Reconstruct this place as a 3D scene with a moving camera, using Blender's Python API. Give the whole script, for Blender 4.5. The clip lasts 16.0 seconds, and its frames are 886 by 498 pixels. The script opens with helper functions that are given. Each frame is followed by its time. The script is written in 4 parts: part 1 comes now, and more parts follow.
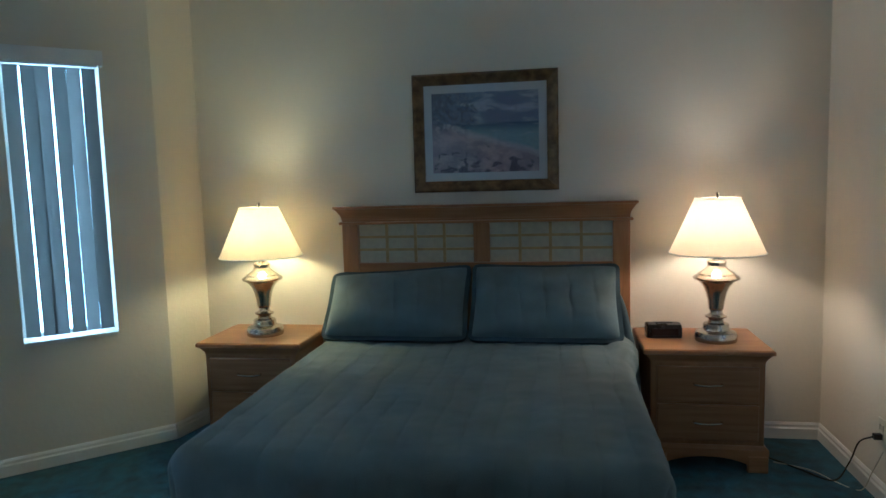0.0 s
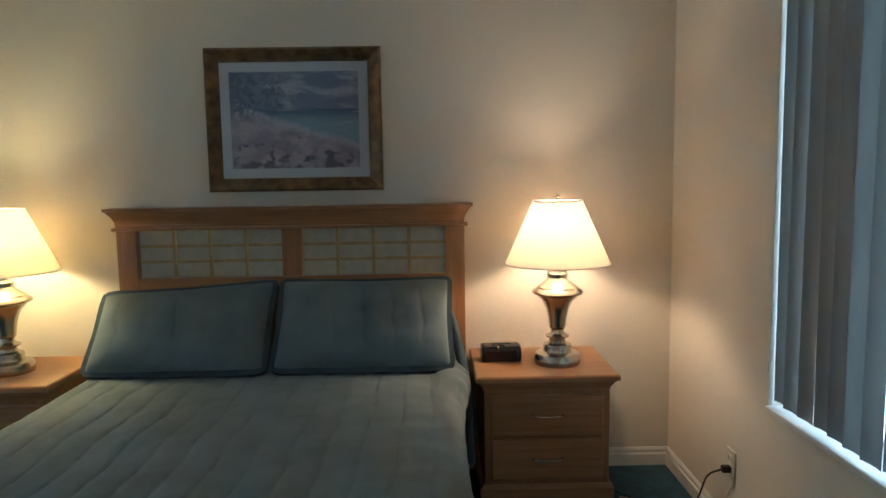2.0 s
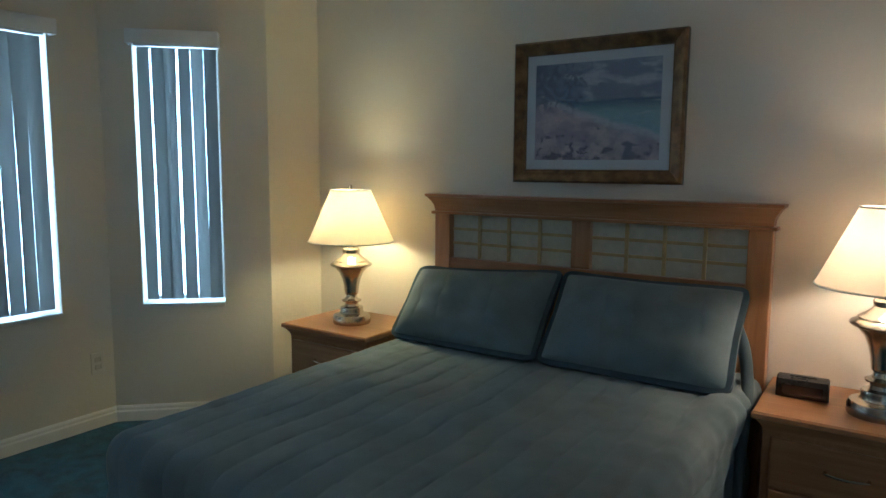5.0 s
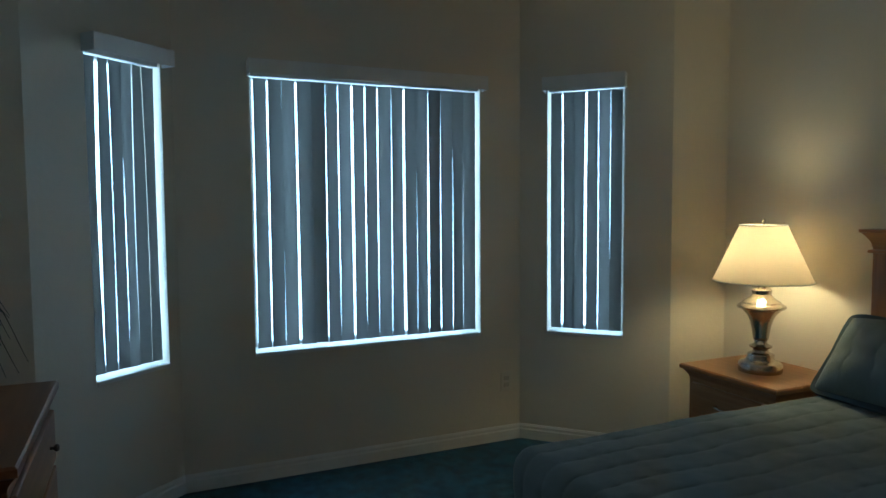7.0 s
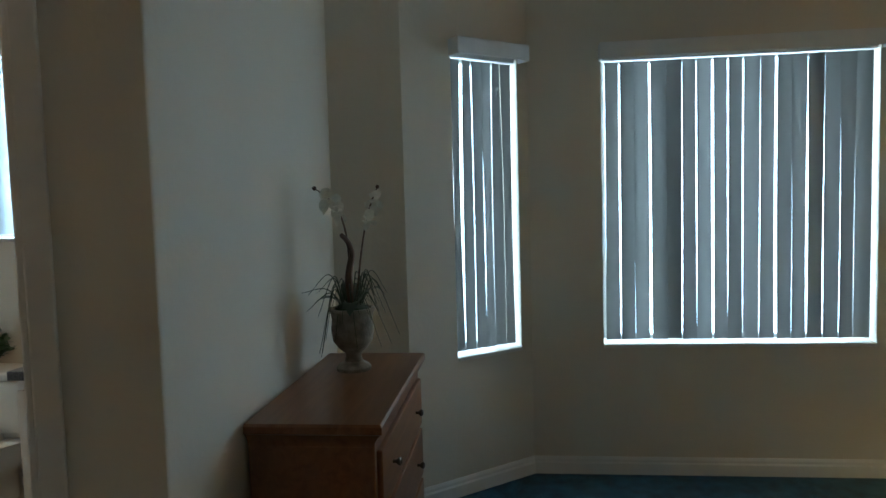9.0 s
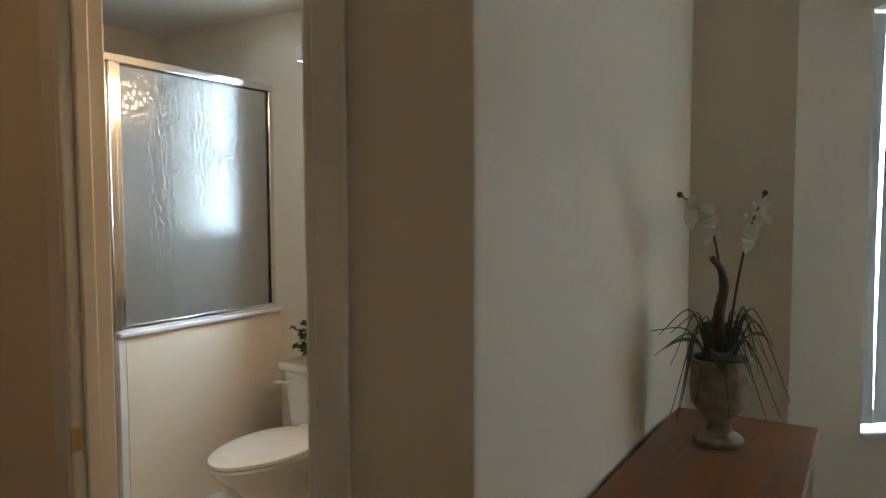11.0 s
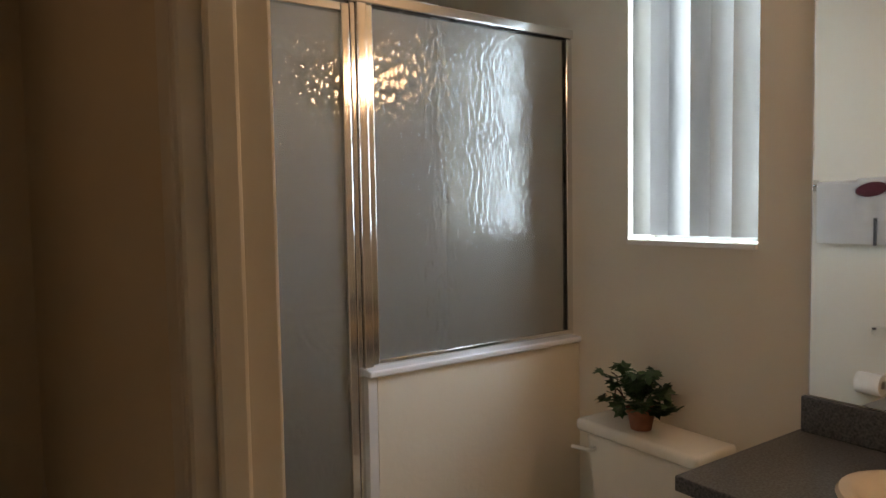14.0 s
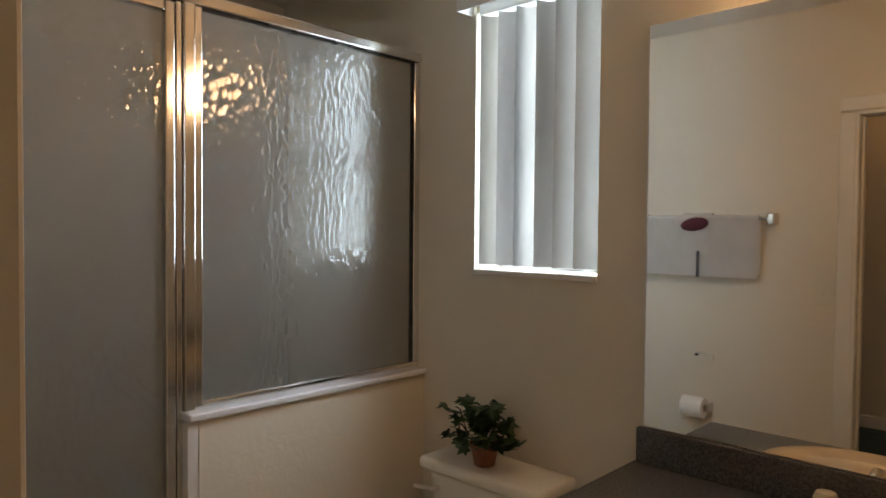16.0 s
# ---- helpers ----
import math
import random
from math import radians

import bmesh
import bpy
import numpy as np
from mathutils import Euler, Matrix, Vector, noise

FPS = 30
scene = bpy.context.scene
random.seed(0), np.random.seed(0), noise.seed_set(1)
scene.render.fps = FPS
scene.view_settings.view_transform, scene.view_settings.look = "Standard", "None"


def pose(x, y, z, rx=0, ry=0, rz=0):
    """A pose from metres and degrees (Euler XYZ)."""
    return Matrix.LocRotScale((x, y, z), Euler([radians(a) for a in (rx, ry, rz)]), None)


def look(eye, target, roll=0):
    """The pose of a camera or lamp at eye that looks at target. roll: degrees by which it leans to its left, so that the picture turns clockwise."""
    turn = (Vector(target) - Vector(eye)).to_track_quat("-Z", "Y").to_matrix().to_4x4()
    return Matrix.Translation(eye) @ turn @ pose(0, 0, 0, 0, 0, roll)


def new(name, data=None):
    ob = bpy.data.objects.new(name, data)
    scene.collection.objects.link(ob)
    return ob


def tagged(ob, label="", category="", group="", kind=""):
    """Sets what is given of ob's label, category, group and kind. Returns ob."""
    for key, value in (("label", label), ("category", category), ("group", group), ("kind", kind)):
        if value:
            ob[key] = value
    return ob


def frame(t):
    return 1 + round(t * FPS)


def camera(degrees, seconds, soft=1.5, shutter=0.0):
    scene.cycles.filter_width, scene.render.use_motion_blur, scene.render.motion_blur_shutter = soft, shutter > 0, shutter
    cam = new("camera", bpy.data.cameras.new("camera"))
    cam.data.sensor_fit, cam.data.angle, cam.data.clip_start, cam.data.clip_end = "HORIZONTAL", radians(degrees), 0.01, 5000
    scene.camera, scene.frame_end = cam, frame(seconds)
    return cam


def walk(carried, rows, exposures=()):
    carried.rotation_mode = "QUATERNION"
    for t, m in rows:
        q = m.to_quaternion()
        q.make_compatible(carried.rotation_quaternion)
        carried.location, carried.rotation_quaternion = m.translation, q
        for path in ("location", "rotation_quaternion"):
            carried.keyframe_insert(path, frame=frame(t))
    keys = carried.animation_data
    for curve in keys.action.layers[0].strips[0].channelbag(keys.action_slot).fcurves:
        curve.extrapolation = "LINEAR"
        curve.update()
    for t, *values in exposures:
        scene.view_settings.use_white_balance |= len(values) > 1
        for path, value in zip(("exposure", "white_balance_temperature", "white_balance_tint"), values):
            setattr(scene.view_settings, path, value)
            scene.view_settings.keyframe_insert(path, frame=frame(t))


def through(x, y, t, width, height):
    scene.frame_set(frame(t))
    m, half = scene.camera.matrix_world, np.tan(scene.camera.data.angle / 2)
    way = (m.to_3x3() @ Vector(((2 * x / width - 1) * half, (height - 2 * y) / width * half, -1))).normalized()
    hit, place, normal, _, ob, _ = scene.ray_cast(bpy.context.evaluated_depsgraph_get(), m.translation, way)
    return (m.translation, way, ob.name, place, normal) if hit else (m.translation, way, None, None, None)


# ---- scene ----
cam = camera(66.3, 16.0)
PATH = [
    (0, (0.412, -0.142, 1.516), (0.078, 1.819, 1.31), -1.6),
    (0.5, (0.411, 0.041, 1.503), (0.163, 2.015, 1.294), -1.5),
    (1, (0.437, 0.204, 1.511), (0.4, 2.192, 1.299), -0.7),
    (1.5, (0.495, 0.3, 1.506), (0.615, 2.286, 1.293), -0.1),
    (2, (0.646, 0.451, 1.496), (0.675, 2.439, 1.284), -0.9),
    (2.5, (0.748, 0.577, 1.479), (0.449, 2.543, 1.265), -1.3),
    (3, (0.871, 0.727, 1.491), (0.456, 2.673, 1.285), -1.2),
    (3.2, (0.911, 0.759, 1.51), (0.445, 2.693, 1.3), -0.9),
    (5.3, (1.181, 0.647, 1.505), (-0.07, 2.189, 1.265), 0.3),
    (5.5, (1.178, 0.64, 1.506), (-0.179, 2.09, 1.267), 0.2),
    (6, (1.169, 0.632, 1.507), (-0.421, 1.83, 1.311), 0.2),
    (6.5, (1.146, 0.632, 1.5), (-0.584, 1.623, 1.345), -0.1),
    (7, (1.133, 0.645, 1.492), (-0.691, 1.455, 1.363), -0.4),
    (7.5, (1.1, 0.687, 1.482), (-0.808, 1.271, 1.351), -0.8),
    (8, (1.072, 0.722, 1.473), (-0.903, 1.005, 1.339), -1.2),
    (8.5, (1.063, 0.735, 1.467), (-0.932, 0.736, 1.333), -1.8),
    (9, (1.043, 0.728, 1.472), (-0.941, 0.514, 1.337), -1.6),
    (9.5, (0.995, 0.705, 1.468), (-0.949, 0.256, 1.34), -1.4),
    (10, (0.854, 0.634, 1.473), (-1.04, 0.002, 1.349), -0.9),
    (10.2, (0.799, 0.601, 1.479), (-1.07, -0.098, 1.36), -0.7),
    (12.3, (0.207, 0.083, 1.52), (-1.152, -1.381, 1.414), -0.1),
    (12.5, (0.184, 0.003, 1.503), (-1.176, -1.46, 1.412), -0.1),
    (13, (0.05, -0.152, 1.485), (-1.258, -1.659, 1.361), -0.2),
    (13.5, (-0.089, -0.293, 1.488), (-1.289, -1.887, 1.359), -0.8),
    (14, (-0.155, -0.364, 1.486), (-1.28, -2.013, 1.363), -1.0),
    (14.5, (-0.191, -0.401, 1.49), (-1.383, -2.002, 1.367), -0.8),
    (15, (-0.234, -0.424, 1.483), (-1.566, -1.912, 1.379), -0.1),
    (15.5, (-0.247, -0.433, 1.49), (-1.646, -1.861, 1.409), 0.5),
    (16, (-0.264, -0.441, 1.498), (-1.719, -1.813, 1.44), 0.5),
]
walk(cam, [(t, look(eye, target, roll)) for t, eye, target, roll in PATH], exposures=[
    (0.0, 0.35, 4700, 2), (1.0, 0.55, 5150, 5), (2.0, 0.65, 5600, 8), (3.2, 0.55, 5500, 9), (5.5, 0.15, 5000, 4), (7.0, -0.55, 5150, 4),
    (8.5, -0.25, 5650, 6), (9.2, 0.15, 6100, 10), (10.0, 0.5, 6700, 13), (12.3, 0.5, 8000, 26), (13.6, -0.15, 8300, 27), (15.0, -0.55, 8700, 29), (16.0, -0.6, 8900, 29)])

# ---- light ----
world = bpy.data.worlds.new("world")
scene.world = world
world.use_nodes = True
wn = world.node_tree.nodes
sky = wn.new("ShaderNodeTexSky")
sky.sky_type, sky.sun_disc = "NISHITA", False
sky.sun_elevation, sky.sun_rotation = radians(58), radians(170)
wn["Background"].inputs["Strength"].default_value = 0.15
world.node_tree.links.new(sky.outputs[0], wn["Background"].inputs["Color"])
sun = new("sun", bpy.data.lights.new("sun", "SUN"))
sun.data.energy, sun.data.angle, sun.data.color = 4.0, radians(0.5), (1, 0.95, 0.88)
sun.matrix_world = look((0.6, -9, 15), (0, 0, 0))
LAMP_W, VANITY_W = 12.0, 4.5
SKY_BAY, SKY_EAST, SKY_BATH = 9.0, 3.0, 36.0
DAY, DAY_BATH = (0.60, 0.84, 1.0), (0.47, 0.76, 1.0)
# power of the assumed warm lamp out of view in the bedroom
UNSEEN_LAMP_W = 2.7


# ---- materials ----
def mat(name, color, rough=0.5, metal=0.0, vary=0.06, scale=8.0, bump=0.0, bump_scale=60.0, fine=4.0, stretch=(1, 1, 1), color2=None, spec=0.5, sheen=0.0):
    m = bpy.data.materials.new(name)
    m.use_nodes = True
    nt = m.node_tree
    n, l = nt.nodes, nt.links
    b = n["Principled BSDF"]
    b.inputs["Roughness"].default_value = rough
    b.inputs["Metallic"].default_value = metal
    b.inputs["Specular IOR Level"].default_value = spec
    if sheen:
        b.inputs["Sheen Weight"].default_value = sheen
    tc = n.new("ShaderNodeTexCoord")
    mp = n.new("ShaderNodeMapping")
    mp.inputs["Scale"].default_value = stretch
    l.new(tc.outputs["Object"], mp.inputs["Vector"])
    nz = n.new("ShaderNodeTexNoise")
    nz.inputs["Scale"].default_value, nz.inputs["Detail"].default_value = scale, fine
    l.new(mp.outputs[0], nz.inputs["Vector"])
    ramp = n.new("ShaderNodeValToRGB")
    c2 = color2 or tuple(c * (1 - 2 * vary) for c in color)
    c1 = color if color2 else tuple(min(1, c * (1 + vary)) for c in color)
    ramp.color_ramp.elements[0].color, ramp.color_ramp.elements[1].color = (*c2, 1), (*c1, 1)
    ramp.color_ramp.elements[0].position, ramp.color_ramp.elements[1].position = 0.3, 0.7
    l.new(nz.outputs["Fac"], ramp.inputs["Fac"])
    l.new(ramp.outputs[0], b.inputs["Base Color"])
    rr = n.new("ShaderNodeMapRange")
    rr.inputs["To Min"].default_value, rr.inputs["To Max"].default_value = max(0.02, rough - 0.08), min(1, rough + 0.08)
    l.new(nz.outputs["Fac"], rr.inputs["Value"])
    l.new(rr.outputs[0], b.inputs["Roughness"])
    if bump:
        nb = n.new("ShaderNodeTexNoise")
        nb.inputs["Scale"].default_value, nb.inputs["Detail"].default_value = bump_scale, 3
        l.new(mp.outputs[0], nb.inputs["Vector"])
        bp = n.new("ShaderNodeBump")
        bp.inputs["Strength"].default_value, bp.inputs["Distance"].default_value = bump, 0.004
        l.new(nb.outputs["Fac"], bp.inputs["Height"])
        l.new(bp.outputs[0], b.inputs["Normal"])
    return m


def thin(name, color, rough, through):
    """A thin sheet that scatters light and lets a share of it through."""
    m = bpy.data.materials.new(name)
    m.use_nodes = True
    n, l = m.node_tree.nodes, m.node_tree.links
    b = n["Principled BSDF"]
    b.inputs["Base Color"].default_value, b.inputs["Roughness"].default_value = (*color, 1), rough
    tr = n.new("ShaderNodeBsdfTranslucent")
    tr.inputs["Color"].default_value = (*color, 1)
    tc = n.new("ShaderNodeTexCoord")
    nz = n.new("ShaderNodeTexNoise")
    nz.inputs["Scale"].default_value = 240
    l.new(tc.outputs["Object"], nz.inputs["Vector"])
    bp = n.new("ShaderNodeBump")
    bp.inputs["Strength"].default_value, bp.inputs["Distance"].default_value = 0.15, 0.001
    l.new(nz.outputs["Fac"], bp.inputs["Height"])
    l.new(bp.outputs[0], b.inputs["Normal"])
    mx = n.new("ShaderNodeMixShader")
    mx.inputs[0].default_value = through
    l.new(b.outputs[0], mx.inputs[1])
    l.new(tr.outputs[0], mx.inputs[2])
    l.new(mx.outputs[0], n["Material Output"].inputs["Surface"])
    return m


def glass(name, color, rough, relief=0.0, cell=0.02, clear=1.0, ior=1.5):
    m = bpy.data.materials.new(name)
    m.use_nodes = True
    n, l = m.node_tree.nodes, m.node_tree.links
    b = n["Principled BSDF"]
    b.inputs["Base Color"].default_value, b.inputs["Roughness"].default_value = (*color, 1), rough
    b.inputs["Transmission Weight"].default_value, b.inputs["IOR"].default_value = clear, ior
    if relief:
        tc = n.new("ShaderNodeTexCoord")
        vo = n.new("ShaderNodeTexVoronoi")
        vo.feature, vo.inputs["Scale"].default_value = "F1", 1 / cell
        mp = n.new("ShaderNodeMapping")
        mp.inputs["Scale"].default_value = (1, 1, 0.62)
        l.new(tc.outputs["Object"], mp.inputs["Vector"])
        l.new(mp.outputs[0], vo.inputs["Vector"])
        bp = n.new("ShaderNodeBump")
        bp.inputs["Strength"].default_value, bp.inputs["Distance"].default_value = relief, 0.006
        dome = n.new("ShaderNodeMath")
        dome.operation = "POWER"
        dome.inputs[1].default_value = 2.0
        l.new(vo.outputs["Distance"], dome.inputs[0])
        l.new(dome.outputs[0], bp.inputs["Height"])
        l.new(bp.outputs[0], b.inputs["Normal"])
    return m


def wood(name, c1, c2, rough=0.38, axis=0):
    m = bpy.data.materials.new(name)
    m.use_nodes = True
    n, l = m.node_tree.nodes, m.node_tree.links
    b = n["Principled BSDF"]
    tc, mp = n.new("ShaderNodeTexCoord"), n.new("ShaderNodeMapping")
    s = [26.0, 26.0, 26.0]
    s[axis] = 1.6
    mp.inputs["Scale"].default_value = s
    l.new(tc.outputs["Object"], mp.inputs["Vector"])
    nz = n.new("ShaderNodeTexNoise")
    nz.inputs["Scale"].default_value, nz.inputs["Detail"].default_value, nz.inputs["Distortion"].default_value = 1.0, 8, 1.2
    l.new(mp.outputs[0], nz.inputs["Vector"])
    big = n.new("ShaderNodeTexNoise")
    big.inputs["Scale"].default_value = 2.5
    l.new(tc.outputs["Object"], big.inputs["Vector"])
    mixf = n.new("ShaderNodeMath")
    mixf.operation = "MULTIPLY_ADD"
    mixf.inputs[1].default_value = 0.35
    l.new(big.outputs["Fac"], mixf.inputs[0])
    l.new(nz.outputs["Fac"], mixf.inputs[2])
    ramp = n.new("ShaderNodeValToRGB")
    ramp.color_ramp.elements[0].position, ramp.color_ramp.elements[1].position = 0.42, 0.92
    ramp.color_ramp.elements[0].color, ramp.color_ramp.elements[1].color = (*c2, 1), (*c1, 1)
    l.new(mixf.outputs[0], ramp.inputs["Fac"])
    l.new(ramp.outputs[0], b.inputs["Base Color"])
    b.inputs["Roughness"].default_value = rough
    bp = n.new("ShaderNodeBump")
    bp.inputs["Strength"].default_value, bp.inputs["Distance"].default_value = 0.08, 0.002
    l.new(nz.outputs["Fac"], bp.inputs["Height"])
    l.new(bp.outputs[0], b.inputs["Normal"])
    return m


def beach_print():
    """A hazy beach: clouded sky, teal sea with foam, pinkish sand with dark scrub, palm fronds on one side."""
    m = bpy.data.materials.new("beach_print")
    m.use_nodes = True
    n, l = m.node_tree.nodes, m.node_tree.links
    b = n["Principled BSDF"]
    b.inputs["Roughness"].default_value = 0.45
    tc, sep = n.new("ShaderNodeTexCoord"), n.new("ShaderNodeSeparateXYZ")
    l.new(tc.outputs["Generated"], sep.inputs[0])
    X, Z = sep.outputs["X"], sep.outputs["Z"]

    def put(socket, v):
        if isinstance(v, (int, float)):
            socket.default_value = v
        else:
            l.new(v, socket)

    def op(kind, a, c, d=0.0):
        q = n.new("ShaderNodeMath")
        q.operation = kind
        for i, v in enumerate((a, c, d)):
            put(q.inputs[i], v)
        return q.outputs[0]

    def cloud(scale, fine=5, bend=0.0, sx=1.0, sz=1.0):
        mp, q = n.new("ShaderNodeMapping"), n.new("ShaderNodeTexNoise")
        mp.inputs["Scale"].default_value = (sx, 1, sz)
        l.new(tc.outputs["Generated"], mp.inputs["Vector"])
        l.new(mp.outputs[0], q.inputs["Vector"])
        q.inputs["Scale"].default_value, q.inputs["Detail"].default_value, q.inputs["Distortion"].default_value = scale, fine, bend
        return q.outputs["Fac"]

    def ease(v, lo, hi):
        q = n.new("ShaderNodeMapRange")
        q.interpolation_type = "SMOOTHSTEP"
        put(q.inputs["Value"], v)
        q.inputs["From Min"].default_value, q.inputs["From Max"].default_value = lo, hi
        return q.outputs[0]

    def mix(f, a, c):
        q = n.new("ShaderNodeMix")
        q.data_type = "RGBA"
        put(q.inputs[0], f)
        for i, v in ((6, a), (7, c)):
            if isinstance(v, tuple):
                q.inputs[i].default_value = (*v, 1)
            else:
                l.new(v, q.inputs[i])
        return q.outputs[2]
    sky_c = mix(ease(cloud(3.0, 6, 0.4, 1.0, 2.2), 0.46, 0.62), (0.20, 0.26, 0.40), (0.52, 0.55, 0.62))
    sea = mix(ease(Z, 0.46, 0.62), (0.30, 0.46, 0.52), (0.06, 0.14, 0.26))
    sea = mix(op("MULTIPLY", ease(cloud(5, 4, 0.6, 1.0, 6.0), 0.58, 0.66), 0.6), sea, (0.58, 0.62, 0.66))
    sand = mix(ease(cloud(6, 6), 0.40, 0.62), (0.36, 0.30, 0.37), (0.58, 0.47, 0.50))
    sand = mix(ease(op("ADD", cloud(11, 6, 0.2), op("MULTIPLY", Z, -0.55)), 0.44, 0.54), sand, (0.13, 0.12, 0.18))
    # the shore runs from high on one side to low on the other
    shore = op("ADD", op("MULTIPLY_ADD", X, -0.42, 0.66), op("MULTIPLY", cloud(4, 4), 0.12))
    low = mix(ease(op("SUBTRACT", Z, shore), -0.10, -0.03), sand, sea)
    foam = op("MULTIPLY", ease(op("SUBTRACT", Z, shore), -0.14, -0.08), op("SUBTRACT", 1.0, ease(op("SUBTRACT", Z, shore), -0.07, -0.02)))
    low = mix(op("MULTIPLY", foam, 0.7), low, (0.60, 0.60, 0.64))
    pic = mix(ease(Z, 0.605, 0.625), low, sky_c)
    reach = op("SUBTRACT", 0.60, op("MULTIPLY", X, 1.35))
    frond = ease(op("ADD", cloud(7, 6, 2.6, 1.6, 1.0), op("MULTIPLY", reach, 0.36)), 0.58, 0.68)
    pic = mix(op("MULTIPLY", op("MULTIPLY", frond, ease(Z, 0.45, 0.62)), 0.8), pic, (0.10, 0.12, 0.19))
    l.new(mix(op("MULTIPLY", ease(cloud(26, 6), 0.35, 0.7), 0.25), pic, (0.12, 0.13, 0.20)), b.inputs["Base Color"])
    return m


def emitter(name, color, strength):
    m = bpy.data.materials.new(name)
    m.use_nodes = True
    b = m.node_tree.nodes["Principled BSDF"]
    b.inputs["Emission Color"].default_value, b.inputs["Emission Strength"].default_value = (*color, 1), strength
    return m


WALL = mat("wall_paint", (0.76, 0.70, 0.59), 0.75, vary=0.02, scale=1.5, bump=0.25, bump_scale=45)
CEIL = mat("ceiling_paint", (0.82, 0.80, 0.76), 0.85, vary=0.02, scale=2, bump=0.4, bump_scale=60)
TRIM = mat("trim_paint", (0.80, 0.78, 0.73), 0.42, vary=0.03, scale=5, bump=0.05)
CARPET = mat("carpet", (0.021, 0.100, 0.155), 0.95, vary=0.25, scale=14, bump=1.0, bump_scale=420, sheen=0.1)
TILE = mat("bath_floor", (0.62, 0.58, 0.50), 0.4, vary=0.06, scale=5, bump=0.1)
OAK = wood("honey_wood", (0.42, 0.215, 0.095), (0.28, 0.125, 0.05), 0.36, 0)
OAK_UP = wood("honey_wood_upright", (0.40, 0.205, 0.09), (0.27, 0.12, 0.048), 0.36, 2)
DRESSWOOD = wood("dresser_wood", (0.27, 0.115, 0.048), (0.17, 0.066, 0.027), 0.32, 0)
SLATWOOD = mat("lattice_wood", (0.46, 0.33, 0.15), 0.5, vary=0.1, scale=20)
RICE = mat("headboard_panel", (0.52, 0.485, 0.37), 0.7, vary=0.05, scale=30, bump=0.2, bump_scale=150)
QUILT = mat("quilt", (0.165, 0.215, 0.230), 0.9, vary=0.10, scale=6, bump=0.5, bump_scale=260, sheen=0.12)
SHAM = mat("sham", (0.150, 0.195, 0.212), 0.92, vary=0.10, scale=7, bump=0.5, bump_scale=240, sheen=0.06)
FLANGE = mat("sham_border", (0.055, 0.084, 0.104), 0.85, vary=0.1, scale=9, bump=0.4, bump_scale=240)
BASEBED = mat("bed_base", (0.10, 0.12, 0.13), 0.9, vary=0.1, scale=9)
PEWTER = mat("brushed_pewter", (0.50, 0.46, 0.40), 0.24, 1.0, vary=0.03, scale=9)
SHADE = thin("lamp_shade", (0.86, 0.77, 0.64), 0.8, 0.19)
BLIND = thin("grey_blind_vinyl", (0.225, 0.223, 0.213), 0.6, 0.004)
BLIND_LIGHT = thin("white_blind_vinyl", (0.37, 0.36, 0.345), 0.5, 0.028)
VALANCE = mat("valance", (0.78, 0.78, 0.76), 0.45, vary=0.03, scale=8)
ALU = mat("window_frame", (0.75, 0.75, 0.74), 0.4, vary=0.03)
PANE = glass("window_glass", (1, 1, 1), 0.0)
FRAMEGOLD = mat("gilded_frame", (0.26, 0.155, 0.07), 0.33, 0.55, vary=0.3, scale=22, color2=(0.085, 0.05, 0.028), bump=0.3, bump_scale=70)
MATBOARD = mat("mat_board", (0.62, 0.64, 0.66), 0.7, vary=0.02)
PRINT = beach_print()
BLACK = mat("black_plastic", (0.014, 0.013, 0.013), 0.28, vary=0.1)
DARKMETAL = mat("dark_metal", (0.10, 0.085, 0.07), 0.35, 0.9, vary=0.15, scale=30)
CORD = mat("cord", (0.02, 0.018, 0.016), 0.5)
IVORY = mat("ivory_plastic", (0.72, 0.68, 0.58), 0.4, vary=0.02)
CHROME = mat("chrome", (0.80, 0.79, 0.77), 0.14, 1.0, vary=0.03, scale=4)
RAINGLASS = glass("rain_glass", (0.82, 0.84, 0.82), 0.004, 0.20, 0.020, 0.87, 1.72)
MIRROR = mat("mirror_silver", (0.90, 0.91, 0.89), 0.03, 1.0, vary=0.0)
MIRROR.node_tree.nodes["Map Range"].inputs["To Max"].default_value = 0.02
PORCELAIN = mat("porcelain", (0.82, 0.79, 0.72), 0.12, vary=0.02)
BISQUE = mat("bisque_porcelain", (0.74, 0.62, 0.48), 0.14, vary=0.03)
COUNTER = mat("grey_laminate", (0.105, 0.112, 0.125), 0.32, vary=0.35, scale=160)
CABINET = mat("white_cabinet", (0.78, 0.74, 0.68), 0.4, vary=0.02)
MARBLE = mat("cultured_marble", (0.74, 0.74, 0.76), 0.22, vary=0.05, scale=7)
LEAF = mat("ivy_leaf", (0.045, 0.115, 0.040), 0.45, vary=0.3, scale=25)
LEAFDARK = mat("orchid_leaf", (0.030, 0.050, 0.024), 0.45, vary=0.3, scale=20)
TERRA = mat("terracotta", (0.30, 0.115, 0.065), 0.7, vary=0.15, scale=25)
STONEPOT = mat("urn_stone", (0.33, 0.285, 0.22), 0.65, vary=0.25, scale=30, bump=0.5, bump_scale=90)
PETAL = mat("orchid_petal", (0.82, 0.80, 0.70), 0.6, vary=0.08, scale=40)
STEM = mat("orchid_stem", (0.10, 0.05, 0.03), 0.6, vary=0.2, scale=30)
TOWEL = mat("white_towel", (0.90, 0.89, 0.87), 0.95, vary=0.03, bump=0.2, bump_scale=300)
